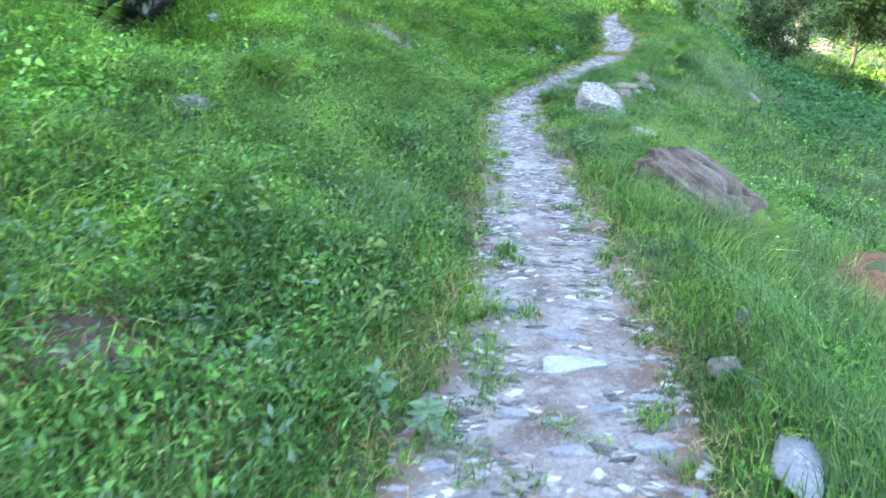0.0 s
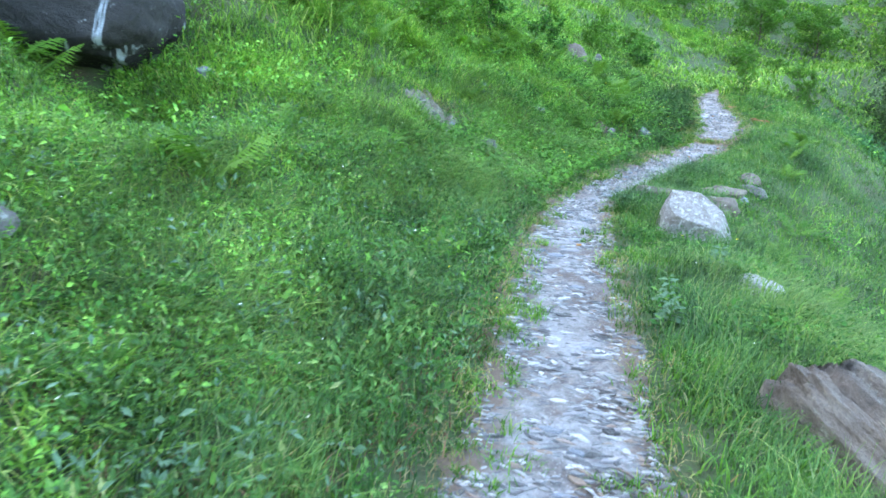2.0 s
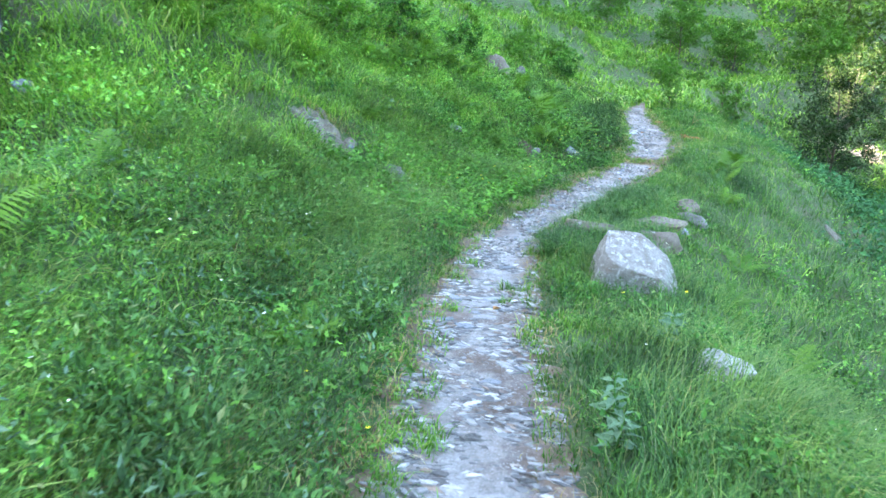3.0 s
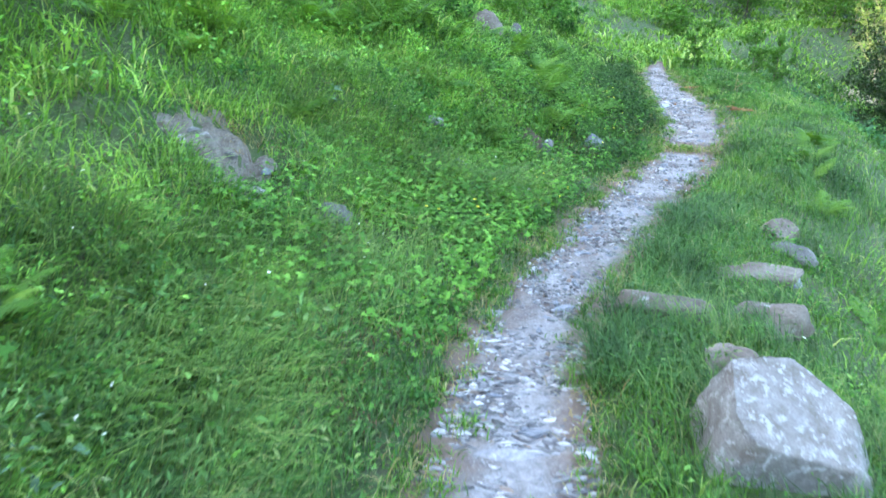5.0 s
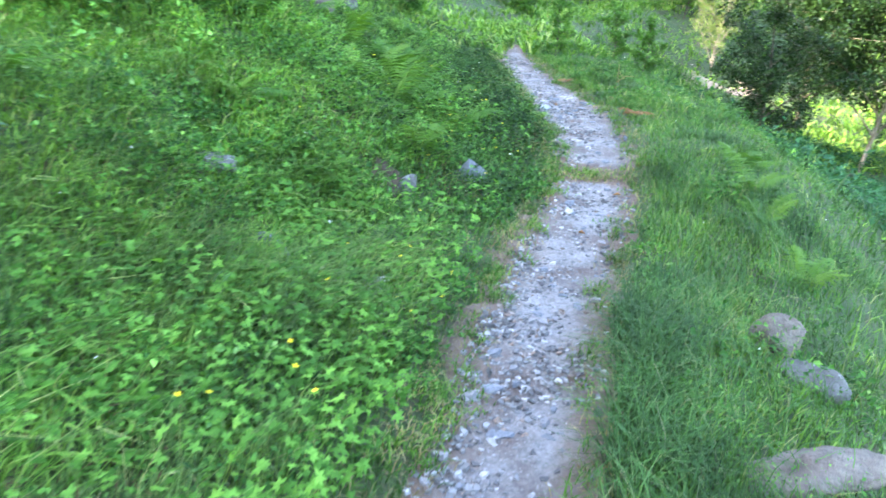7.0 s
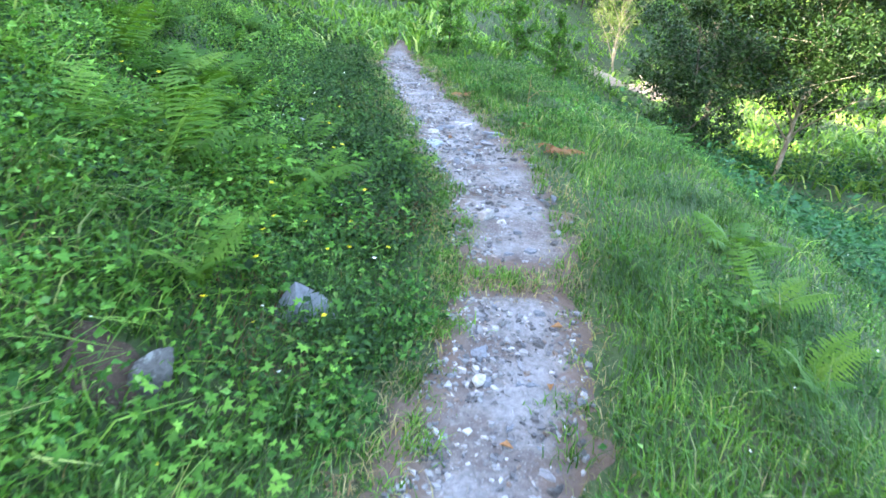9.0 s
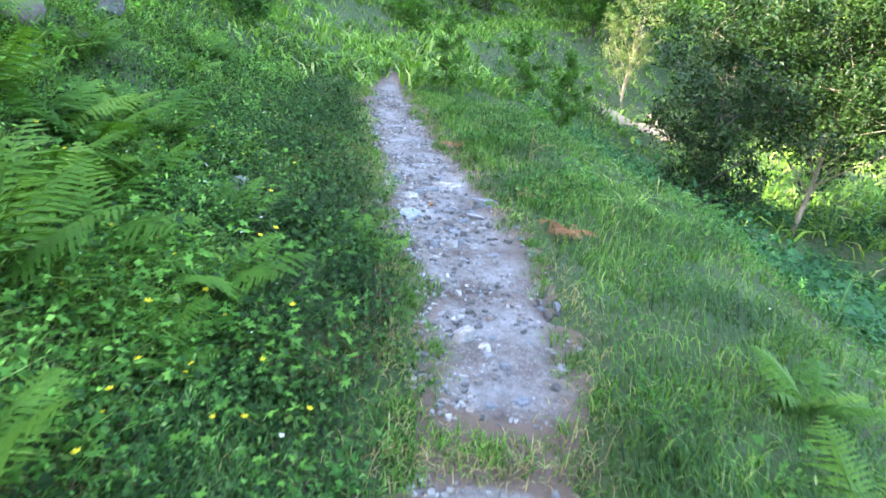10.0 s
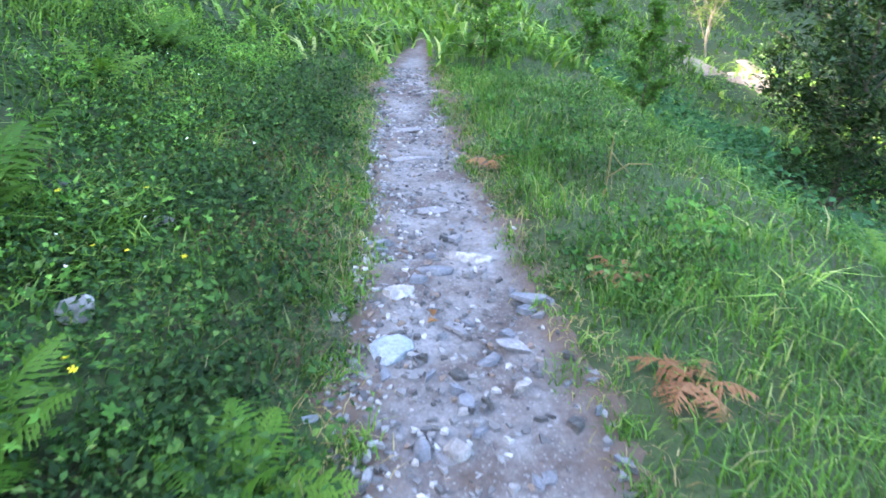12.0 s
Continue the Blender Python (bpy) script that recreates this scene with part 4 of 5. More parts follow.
rock("rock", 4.66, 10.12, (0.26, 0.12, 0.10), SLATE, "thin grey slate leaning on the grassy shoulder", 16, turn=-22, lean=12, sunk=0.1, cuts=6)
rock("rock", 5.16, 10.95, (0.38, 0.3, 0.34), BROWN_ROCK, "rounded brown rock standing in grass", 7, turn=25, lean=14, sunk=0.42, cuts=6, rough=0.06)
rock("rock", 5.08, 10.68, (0.42, 0.26, 0.22), GREY_ROCK, "low grey-brown rock in grass beside a rounded one", 8, turn=-20, lean=10, sunk=0.5, cuts=6)
rock("rock", 3.5, 8.86, (0.38, 0.3, 0.34), BROWN_ROCK, "brown rock with a bluish broken side in tall grass", 9, turn=-50, lean=14, sunk=0.42, cuts=7)
rock("rock", 3.62, 8.76, (0.16, 0.05, 0.24), SLATE, "bluish slate splinter leaning on a brown rock", 10, turn=-55, lean=24, sunk=0.3, cuts=5)
rock("rock", 3.82, 13.12, (0.24, 0.16, 0.18), GREY_ROCK, "small grey rock on the bank beside brown earth", 11, turn=20, cuts=6)
rock("rock", 3.24, 11.88, (0.2, 0.13, 0.11), PALE_ROCK, "small pale rock on the grassy bank", 12, turn=10, cuts=6)
rock("rock", 2.72, 12.1, (0.26, 0.11, 0.14), SLATE, "tilted bluish slate on the grassy bank", 13, turn=-40, lean=20, cuts=6)
rock("rock", 2.52, 12.58, (0.3, 0.16, 0.16), GREY_ROCK, "grey rock lying on the grassy bank", 14, turn=-10, cuts=6)
rock("rock", 1.58, 10.42, (0.3, 0.2, 0.2), GREY_ROCK, "grey rock among bright leaves on the bank", 15, turn=12, cuts=6)
rock("rock", 4.5, 13.44, (0.30, 0.10, 0.26), SLATE, "pointed grey slate among buttercup leaves", 17, turn=-12, lean=14, sunk=0.28, cuts=0, smooth=False, detail=3, rough=0.05, faces=((0.5, -0.6, 1, 0.3), (-1, -0.3, 0.3, 0.55), (0.1, 1, 0.3, 0.5), (0, -1, 0.2, 0.5)))
rock("rock", 5.38, 16.0, (0.15, 0.1, 0.14), PALE_ROCK, "small white stone in green weeds", 18, turn=15, sunk=0.1, cuts=9, smooth=False, detail=3)
rock("rock", 5.68, 16.64, (0.16, 0.09, 0.09), PALE_ROCK, "small pale rock on bare soil among weeds", 19, turn=5, cuts=6)
rock("rock", 5.3, 16.98, (0.28, 0.14, 0.13), GREY_ROCK, "flat grey rock among weeds on the bank", 20, turn=-25, cuts=6)
rock("rock", 4.95, 19.1, (0.3, 0.22, 0.3), GREY_ROCK, "grey rock on the weedy bank", 21, turn=0, cuts=7, sunk=0.2)
rock("boulder", 4.1, 17.75, (0.62, 0.5, 0.66), BROWN_ROCK, "brown rounded boulder high on the weedy bank", 22, turn=0, cuts=6, sunk=0.4)
rock("rock", -1.16, 5.2, (0.5, 0.26, 0.2), GREY_ROCK, "dull grey-blue rock half buried in grass", 23, turn=4, cuts=7, sunk=0.42)
rock("rock", -1.55, 9.72, (0.24, 0.12, 0.2), SLATE, "grey slate standing on the steep bank", 24, turn=20, lean=10, sunk=0.3, cuts=7)
rock("rock", 1.46, 2.07, (0.16, 0.13, 0.12), GREY_ROCK, "small grey rock in grass at the path's edge", 25, cuts=6)
rock("rock", 1.76, 2.42, (0.13, 0.1, 0.1), GREY_ROCK, "small grey rock in grass at the path's edge", 26, turn=40, cuts=6)
rock("rock", 1.37, 1.5, (0.24, 0.46, 0.14), SLATE, "flat grey slab half overgrown beside the footpath", 27, turn=-38, lean=4, sunk=0.42, cuts=5, flat_top=0.5)
rock("rock", 3.95, 7.35, (0.2, 0.16, 0.12), GREY_ROCK, "small grey rock in long grass", 28, cuts=6)


def big_boulder():
    """The dark blunt boulder that juts out of the bank over the grass, with pale runs down its face."""
    me = rock_mesh("boulder", DARK_ROCK, 41, (2.7, 2.0, 1.8), cuts=0, rough=0.05, detail=6, faces=((1, -0.25, 0.1, 0.92), (0.55, -0.5, 0.7, 0.86), (0.2, -1, 0.1, 0.82), (0.3, -0.3, -1, 0.86)))
    ob = thing("boulder", me, "large dark weathered boulder jutting out of the steep bank", "boulder", "", "", pose(-3.2, 9.95, 1.80, 0, 15, 4))
    part("knob", rock_mesh("knob", DARK_ROCK, 42, (0.5, 0.4, 0.34), cuts=6, rough=0.06), ob, "small dark knob on the boulder's top", pose(0.75, -0.55, 0.72, 20, 10, 0))
    return ob


def layered_rock():
    """A tilted block split by long grooves, with slate chips along its downhill edge."""
    rng = np.random.default_rng(52)
    bm = bmesh.new()
    bmesh.ops.create_icosphere(bm, subdivisions=6, radius=1.0)
    off = Vector((11, 5, 3))
    for v in bm.verts:
        p = v.co
        q = Vector([math.copysign(abs(c) ** 0.45, c) for c in p])
        q *= 1 + 0.16 * noise.noise(p * 1.9 + off) + 0.07 * noise.noise(p * 5 + off) + 0.03 * noise.noise(p * 14 + off)
        q.z -= 0.10 * q.x * q.x
        groove = 0.0
        for at, deep, bend in ((-0.34, 0.75, 0.16), (0.18, 0.85, 0.14), (0.66, 0.5, 0.1)):
            d = q.y - at - bend * math.sin(1.7 * q.x + at * 4) - 0.05 * noise.noise(Vector((q.x * 3, at * 9, 0)))
            groove += deep * math.exp(-(d / 0.11) ** 4) * max(0.0, min(1.0, 1.1 - q.x * 0.9))
        if p.z > -0.2:
            q.z -= groove + 0.04 * noise.noise(Vector((q.x * 1.5, q.y * 6, q.z * 3)) + off)
            q.z -= 0.5 * math.exp(-((q.x - 0.45) / 0.10) ** 2 - ((q.y - 0.1) / 0.4) ** 2)
        v.co = Vector((q.x * 0.50, q.y * 0.35, q.z * 0.28))
    me = from_bm("layered_rock", bm, LAYER_ROCK, True)
    ob = thing("layered_rock", me, "ridged brown layered rock sticking out of the grassy shoulder", "rock", "", "", pose(2.75, 4.66, -0.24, -12, 21, -67))
    for i in range(30):
        f = rng.uniform(0, 1)
        c = rock_mesh("chip", BLUE_SLATE if i % 3 == 0 else SLATE, 70 + i, (rng.uniform(0.05, 0.11), rng.uniform(0.03, 0.06), 0.03), cuts=7, detail=2, smooth=False)
        part("chip", c, ob, "", pose(-0.28 + 0.74 * f, 0.28 + rng.normal(0, 0.03), 0.17 - 0.04 * f + rng.normal(0, 0.02), rng.uniform(-60, 10), rng.uniform(-25, 25), rng.uniform(0, 180)))
    part("chip", rock_mesh("chip", PALE_ROCK, 80, (0.17, 0.06, 0.14), cuts=6, detail=3), ob, "pale broken chip", pose(0.24, -0.29, 0.08, -40, 10, 12))
    return ob


big_boulder()
layered_rock()


# ---- bare earth ----
def earth_patch(i, mat, label, rugged=0.012):
    """Bare earth that shows through the growth: follows the ground, with a ragged edge that dips under."""
    x, y, r = BARE[i]
    rings, spokes = 26, 84
    f = np.linspace(0, 1, rings)[:, None]
    a = np.linspace(0, 2 * np.pi, spokes, endpoint=False)[None]
    out = r * (1.15 + 0.3 * value_noise(np.cos(a) * 1.2 + i * 7, np.sin(a) * 1.2, 0.5, 60))
    X, Y = x + f * out * np.cos(a), y + f * out * np.sin(a)
    Z = ground(X, Y)[0] + 0.02 + rugged * (value_noise(X, Y, 0.11, 64) + 0.5 * value_noise(X, Y, 0.05, 65)) - 0.06 * np.clip((f - 0.75) * 4, 0, 1) + 0.02 * value_noise(X, Y, 0.13, 61) + 0.008 * value_noise(X, Y, 0.04, 62)
    k = (np.arange(rings - 1)[:, None] * spokes + np.arange(spokes)[None])
    n = (np.arange(rings - 1)[:, None] * spokes + (np.arange(spokes)[None] + 1) % spokes)
    quads = np.stack((k.ravel(), (k + spokes).ravel(), (n + spokes).ravel(), n.ravel()), 1)
    me = mesh_from("bare_earth", np.stack((X, Y, Z), 2).reshape(-1, 3), quads, None, (mat,), True)
    return thing("bare_earth", me, label, "bare earth", "structure")


bank = earth_patch(0, GREY_SOIL, "worn grey earth of a small slip in the bank", 0.055)
earth_patch(1, GREY_SOIL, "bare brown earth below the shoulder")
earth_patch(2, PINK_SOIL, "bare pinkish earth round a young tree", 0.03)
earth_patch(3, RUST_SOIL, "rusty bare earth of a cut bank", 0.05)
earth_patch(4, DARK_SOIL, "dark reddish soil between weeds")
earth_patch(5, DARK_SOIL, "dark reddish soil between weeds")
earth_patch(6, PINK_SOIL, "bare pinkish earth in the grass")
earth_patch(7, DARK_SOIL, "dark soil beside a small rock")
for i, (dx, dy, sx, sy, turn) in enumerate(((0.06, -0.05, 0.15, 0.09, 10), (0.2, -0.02, 0.12, 0.07, -20), (-0.1, -0.1, 0.13, 0.08, 40), (0.1, -0.17, 0.14, 0.08, 0), (-0.03, -0.2, 0.1, 0.07, 70), (-0.2, 0.02, 0.14, 0.1, 25), (0.24, 0.1, 0.1, 0.08, 60), (-0.12, 0.1, 0.16, 0.1, 80), (0.02, 0.1, 0.12, 0.06, 5), (0.14, -0.1, 0.18, 0.07, -10), (-0.24, -0.12, 0.1, 0.06, 30), (0.05, -0.26, 0.12, 0.08, 50))):
    rock("rock", 0.9 + dx, 10.72 + dy, (sx, sy, 0.06), (SLATE, PALE_ROCK, GREY_ROCK)[i % 3], "flat grey stone lying in a slip of the bank", 90 + i, turn=turn, tilt=18, sunk=0.1, cuts=6, detail=3, group="stones of the slip")


# ---- ferns, flowers and single plants ----
def frond_mesh(name, mat, pairs=17, droop=0.55, seed=0, curl=0.0):
    """A fern frond one metre long that grows along x and arches down: a midrib with pairs of toothed leaflets."""
    rng = np.random.default_rng(seed)
    verts, tris = [], []

    def spine(f):
        return np.array((f * (1 - 0.18 * droop * f), 0.06 * math.sin(3 * f + seed) * f, 0.75 * f * (1 - 0.3 * f) * (1 - droop) + 0.42 * droop * (f - 1.25 * f * f)))
    for i in range(12):
        a, b = spine(i / 12), spine((i + 1) / 12)
        w = 0.008 * (1 - i / 13)
        o = len(verts)
        verts += [a + (0, w, 0), a + (0, -w, 0), a + (0, 0, w), b + (0, w * 0.9, 0), b + (0, -w * 0.9, 0), b + (0, 0, w * 0.9)]
        for p, q in ((0, 2), (2, 1), (1, 0)):
            tris += [(o + p, o + q, o + q + 3), (o + p, o + q + 3, o + p + 3)]
    for i in range(pairs):
        f = 0.16 + 0.83 * i / pairs
        length = 0.30 * math.sin(math.pi * min(1, 0.22 + 0.80 * f)) ** 0.8 * rng.uniform(0.85, 1.1) + 0.015
        c = spine(f)
        for side in (-1, 1):
            d = np.array((0.42 + curl * rng.normal(), side, -0.22 + rng.normal(0, 0.12) - curl * rng.uniform(0, 1)))
            d /= np.linalg.norm(d)
            wide = 0.043 * (1 - 0.5 * f)
            along = np.array((1.0, -side * 0.4, 0.0))
            teeth = 6
            o = len(verts)
            for j in range(teeth + 1):
                g = j / teeth
                m = c + d * length * g + np.array((0, 0, -0.10 * length * g * g))
                k = wide * (1 - 0.85 * g) * (1.0 if j % 2 == 0 else 0.42)
                verts += [m + along * k, m - along * k]
            for j in range(teeth):
                p = o + 2 * j
                tris += [(p, p + 1, p + 3), (p, p + 3, p + 2)]
    return mesh_from(name, np.array(verts), None, np.array(tris), (mat,))


FRONDS = [frond_mesh("frond", FERN, 17, 0.35 + 0.15 * i, i) for i in range(4)]
DEAD_FRONDS = [frond_mesh("frond", DEAD_FERN, 14, 0.9, 10 + i, 0.5) for i in range(3)]


def fern(x, y, size, seed, dead=False, count=7, group="ferns on the bank", label=""):
    rng = random.Random(seed)
    base = new("dead_fern" if dead else "fern")
    base.matrix_world = pose(x, y, height(x, y) + (0.03 if dead else -0.01), 0, 0, rng.uniform(0, 360))
    tagged(base, label or ("rust-brown withered fern lying on the grass" if dead else "bright green fern with arching feathery fronds"), "fern", group)
    for i in range(count):
        s = size * rng.uniform(0.75, 1.1)
        turn = 360 * i / count + rng.uniform(-22, 22)
        part("frond", rng.choice(DEAD_FRONDS if dead else FRONDS), base, "", pose(0, 0, 0, rng.uniform(-12, 12), rng.uniform(-34, -6) if not dead else rng.uniform(-12, 4), turn) @ Matrix.Diagonal((s, s, s, 1)))
    return base


for i, (x, y, size) in enumerate((
        (4.95, 14.62, 0.5), (4.5, 14.95, 0.6), (4.05, 13.55, 0.5), (5.72, 15.0, 0.36), (5.15, 15.32, 0.42), (4.75, 15.6, 0.6), (4.3, 15.35, 0.62), (4.1, 16.2, 0.6), (4.15, 14.5, 0.65), (4.55, 15.9, 0.6), (5.0, 16.6, 0.4),
        (4.6, 14.2, 0.36), (3.7, 14.4, 0.5), (3.1, 12.9, 0.36), (2.2, 14.6, 0.7), (2.6, 15.1, 0.8), (1.8, 14.2, 0.7), (2.9, 15.0, 0.6), (1.3, 14.0, 0.6), (0.05, 11.75, 0.55), (-0.5, 11.3, 0.5), (0.6, 12.6, 0.6),
        (0.5, 11.9, 0.4), (1.35, 11.6, 0.3), (2.7, 13.4, 0.4), (3.3, 16.4, 0.6), (3.9, 17.2, 0.55), (4.6, 17.6, 0.5), (5.5, 18.6, 0.5), (5.9, 19.6, 0.5), (-0.75, 3.65, 0.34), (-0.35, 4.5, 0.3), (-0.8, 6.6, 0.4), (-0.4, 7.9, 0.4),
        (0.9, 6.9, 0.32), (0.4, 8.6, 0.4), (1.2, 9.2, 0.3))):
    fern(x, y, size, i)
draw = random.Random(41)
for i in range(26):
    a, u = draw.uniform(6, 21), draw.uniform(1.8, 5.5)
    x, y = (float(np.interp(a, ALONG, LINE[:, k]) - np.interp(a, ALONG, NOR[:, k]) * u) for k in (0, 1))
    fern(x, y, draw.uniform(0.35, 0.7), 120 + i, count=6, group="ferns on the hillside")
for i, (x, y, size) in enumerate(((6.3, 12.2, 0.34), (5.95, 11.5, 0.38), (6.55, 12.6, 0.4), (2.95, 4.1, 0.4), (3.3, 4.6, 0.4), (7.0, 13.1, 0.4), (9.6, 15.6, 0.45), (8.9, 15.4, 0.4), (4.6, 8.9, 0.4), (5.3, 9.9, 0.4), (4.3, 7.6, 0.4))):
    fern(x, y, size, 60 + i, group="ferns below the shoulder", label="yellow-green fern on the downhill edge of the shoulder")
fern(7.16, 14.9, 0.27, 90, True, 8, "withered ferns")
fern(7.42, 15.62, 0.2, 91, True, 5, "withered ferns")
fern(7.6, 17.06, 0.2, 92, True, 4, "withered ferns")


def tube(points, radii, sides=7):
    """A tapering pipe through points: arrays of places and quads."""
    pts = np.asarray(points, float)
    d = np.gradient(pts, axis=0)
    d /= np.linalg.norm(d, axis=1)[:, None]
    ref = np.where(np.abs(d[:, 2:3]) > 0.9, np.array([[1.0, 0, 0]]), np.array([[0, 0, 1.0]]))
    u = np.cross(d, ref)
    u /= np.linalg.norm(u, axis=1)[:, None]
    w = np.cross(d, u)
    a = np.linspace(0, 2 * np.pi, sides, endpoint=False)
    v = pts[:, None] + np.asarray(radii)[:, None, None] * (np.cos(a)[None, :, None] * u[:, None] + np.sin(a)[None, :, None] * w[:, None])
    n = len(pts)
    k = (np.arange(n - 1)[:, None] * sides + np.arange(sides)[None]).ravel()
    m = (np.arange(n - 1)[:, None] * sides + (np.arange(sides)[None] + 1) % sides).ravel()
    return v.reshape(-1, 3), np.stack((k, m, m + sides, k + sides), 1)


def stem_mesh(name, points, radii, mat, sides=6):
    v, q = tube(points, radii, sides)
    return mesh_from(name, v, q, None, (mat,), True)


def petals_mesh(name, mat, size, count=5):
    """A cup of broad rounded petals."""
    verts, tris = [], []
    for i in range(count):
        t = 2 * math.pi * i / count
        o = len(verts)
        for r, a, z in ((0.08, 0, 0), (0.6, -0.42, 0.10), (1.0, -0.33, 0.32), (1.06, 0, 0.34), (1.0, 0.33, 0.32), (0.6, 0.42, 0.10)):
            verts.append((math.cos(t + a) * r * size, math.sin(t + a) * r * size, z * size))
        tris += [(o, o + 1, o + 5), (o + 1, o + 2, o + 3), (o + 1, o + 3, o + 5), (o + 5, o + 3, o + 4)]
    return mesh_from(name, np.array(verts), None, np.array(tris), (mat,))


def build_buttercups():
    rng = random.Random(8)
    stem = stem_mesh("stem", [(0, 0, 0), (0.01, 0.004, 0.1), (0.004, 0, 0.2)], (0.0016, 0.0013, 0.001), WEED, 4)
    head = petals_mesh("petals", PETAL, 0.0145)
    core_bm = bmesh.new()
    bmesh.ops.create_icosphere(core_bm, subdivisions=1, radius=0.005)
    core = from_bm("flower_core", core_bm, PETAL, True)
    first = new("buttercup")
    tagged(first, "small yellow buttercup on a thin stem in the weeds", "flower", "buttercups on the bank")
    part("stem", stem, first)
    bloom = part("petals", head, first, "glossy yellow petals", pose(0.004, 0, 0.2, 12, 8, 0))
    part("flower_core", core, bloom, "", pose(0, 0, 0.003))
    spots = [(4.03, 13.3), (4.25, 13.28), (4.45, 13.85), (4.7, 14.0), (4.6, 14.25), (4.35, 14.35), (4.85, 14.4), (4.15, 14.6), (4.95, 14.0), (5.05, 13.75), (5.4, 15.45), (5.55, 16.2), (5.75, 16.1), (5.35, 16.6), (1.0, 6.3), (1.25, 5.9), (3.0, 7.6), (3.6, 7.9)]
    while len(spots) < 64:
        a, u = rng.choice(((rng.uniform(9.8, 12.5), rng.uniform(0.15, 0.9)), (rng.uniform(13, 16.5), rng.uniform(0.4, 1.6)), (rng.uniform(14, 18), rng.uniform(0.5, 2.2))))
        x, y, hw = (float(np.interp(a, ALONG, LINE[:, i])) for i in (0, 1, 3))
        nx, ny = float(np.interp(a, ALONG, NOR[:, 0])), float(np.interp(a, ALONG, NOR[:, 1]))
        spots.append((x - nx * (u + hw), y - ny * (u + hw)))
    for i, (x, y) in enumerate(spots):
        s = rng.uniform(0.65, 1.0)
        m = pose(x, y, height(x, y) - 0.005, rng.uniform(-10, 10), rng.uniform(-10, 10), rng.uniform(0, 360))
        if i == 0:
            first.matrix_basis = m
        else:
            copy_thing(first, m).scale = (s, s, s)


def build_white_flowers():
    rng = np.random.default_rng(12)
    x, y = scatter(rng, 420, 2, 22, lambda n: np.where(rng.uniform(0, 1, n) < 0.8, -1, 1) * (0.4 + rng.gamma(1.8, 1.0, n)))
    z, _ = ground(x, y)
    place = np.stack((x, y, z + rng.uniform(0.12, 0.28, len(x))), 1)
    stuff("white_flowers", lobed(rng, place, rng.uniform(0.006, 0.012, len(x))), WHITE_PETAL, "scattered tiny white flowers in the grass", "flowers")


def leafy_plant(name, x, y, tall, count, size, mat, label, seed, slim=0.42, category="plant"):
    """An upright plant: a stem, and single pointed leaves up it."""
    rng = np.random.default_rng(seed)
    base = new(name)
    base.matrix_world = pose(x, y, height(x, y) - 0.01, rng.uniform(-12, 12), rng.uniform(-12, 12), rng.uniform(0, 360))
    tagged(base, label, category)
    part("stem", stem_mesh("stem", [(0, 0, 0), (0.01, 0.01, tall * 0.5), (0, 0.02, tall)], (0.004, 0.003, 0.0015), WEED, 5), base)
    for i in range(count):
        f = 0.25 + 0.75 * i / count
        turn = i * 2.4 + rng.normal(0, 0.3)
        ln = size * (1.15 - 0.5 * f) * rng.uniform(0.85, 1.15)
        v, _, t = leaves(rng, np.zeros((1, 3)), np.array([ln]), np.array([ln * slim]), np.array([0.0]), np.array([rng.uniform(-0.2, 0.45)]), 0.2)
        part("leaf", mesh_from("leaf", v, None, t, (mat,)), base, "", pose(0.008 * f, 0.015 * f, tall * f, 0, 0, math.degrees(turn)))
    return base


build_buttercups()
build_white_flowers()
for i, (x, y, tall) in enumerate(((-0.48, 3.36, 0.34), (-0.2, 2.95, 0.26), (0.1, 3.25, 0.24), (0.12, 2.72, 0.22), (-0.62, 2.8, 0.26))):
    leafy_plant("sapling", x, y, tall, 12, 0.10, YOUNG_LEAF, "pale yellow-green leafy sapling among dark weeds", 200 + i)
for i, (x, y, tall) in enumerate(((-0.8, 3.2, 0.34), (-0.6, 2.45, 0.22), (0.05, 2.1, 0.22), (2.36, 6.12, 0.26), (2.28, 5.9, 0.2), (-1.1, 2.9, 0.3), (0.2, 1.9, 0.2), (-0.35, 2.2, 0.2), (1.6, 11.95, 0.25), (3.0, 7.0, 0.22))):
    leafy_plant("thistle", x, y, tall, 18, 0.11, SILVER, "silvery green thistle with long ragged leaves", 220 + i, 0.36)


def dead_twig():
    x, y = 7.95, 16.4
    ob = new("dead_twig")
    ob.matrix_world = pose(x, y, height(x, y))
    tagged(ob, "dry bleached twig standing in the grass", "twig")
    part("stem", stem_mesh("stem", [(0, 0, 0), (0.01, 0.0, 0.18), (0.03, 0.02, 0.36)], (0.008, 0.006, 0.003), STRAW, 5), ob)
    part("branch", stem_mesh("branch", [(0.01, 0, 0.12), (0.1, -0.05, 0.2), (0.22, -0.1, 0.2)], (0.006, 0.005, 0.003), STRAW, 5), ob)
    part("branch", stem_mesh("branch", [(0.02, 0.01, 0.26), (0.05, -0.04, 0.2), (0.09, -0.07, 0.16)], (0.004, 0.004, 0.002), STRAW, 5), ob)


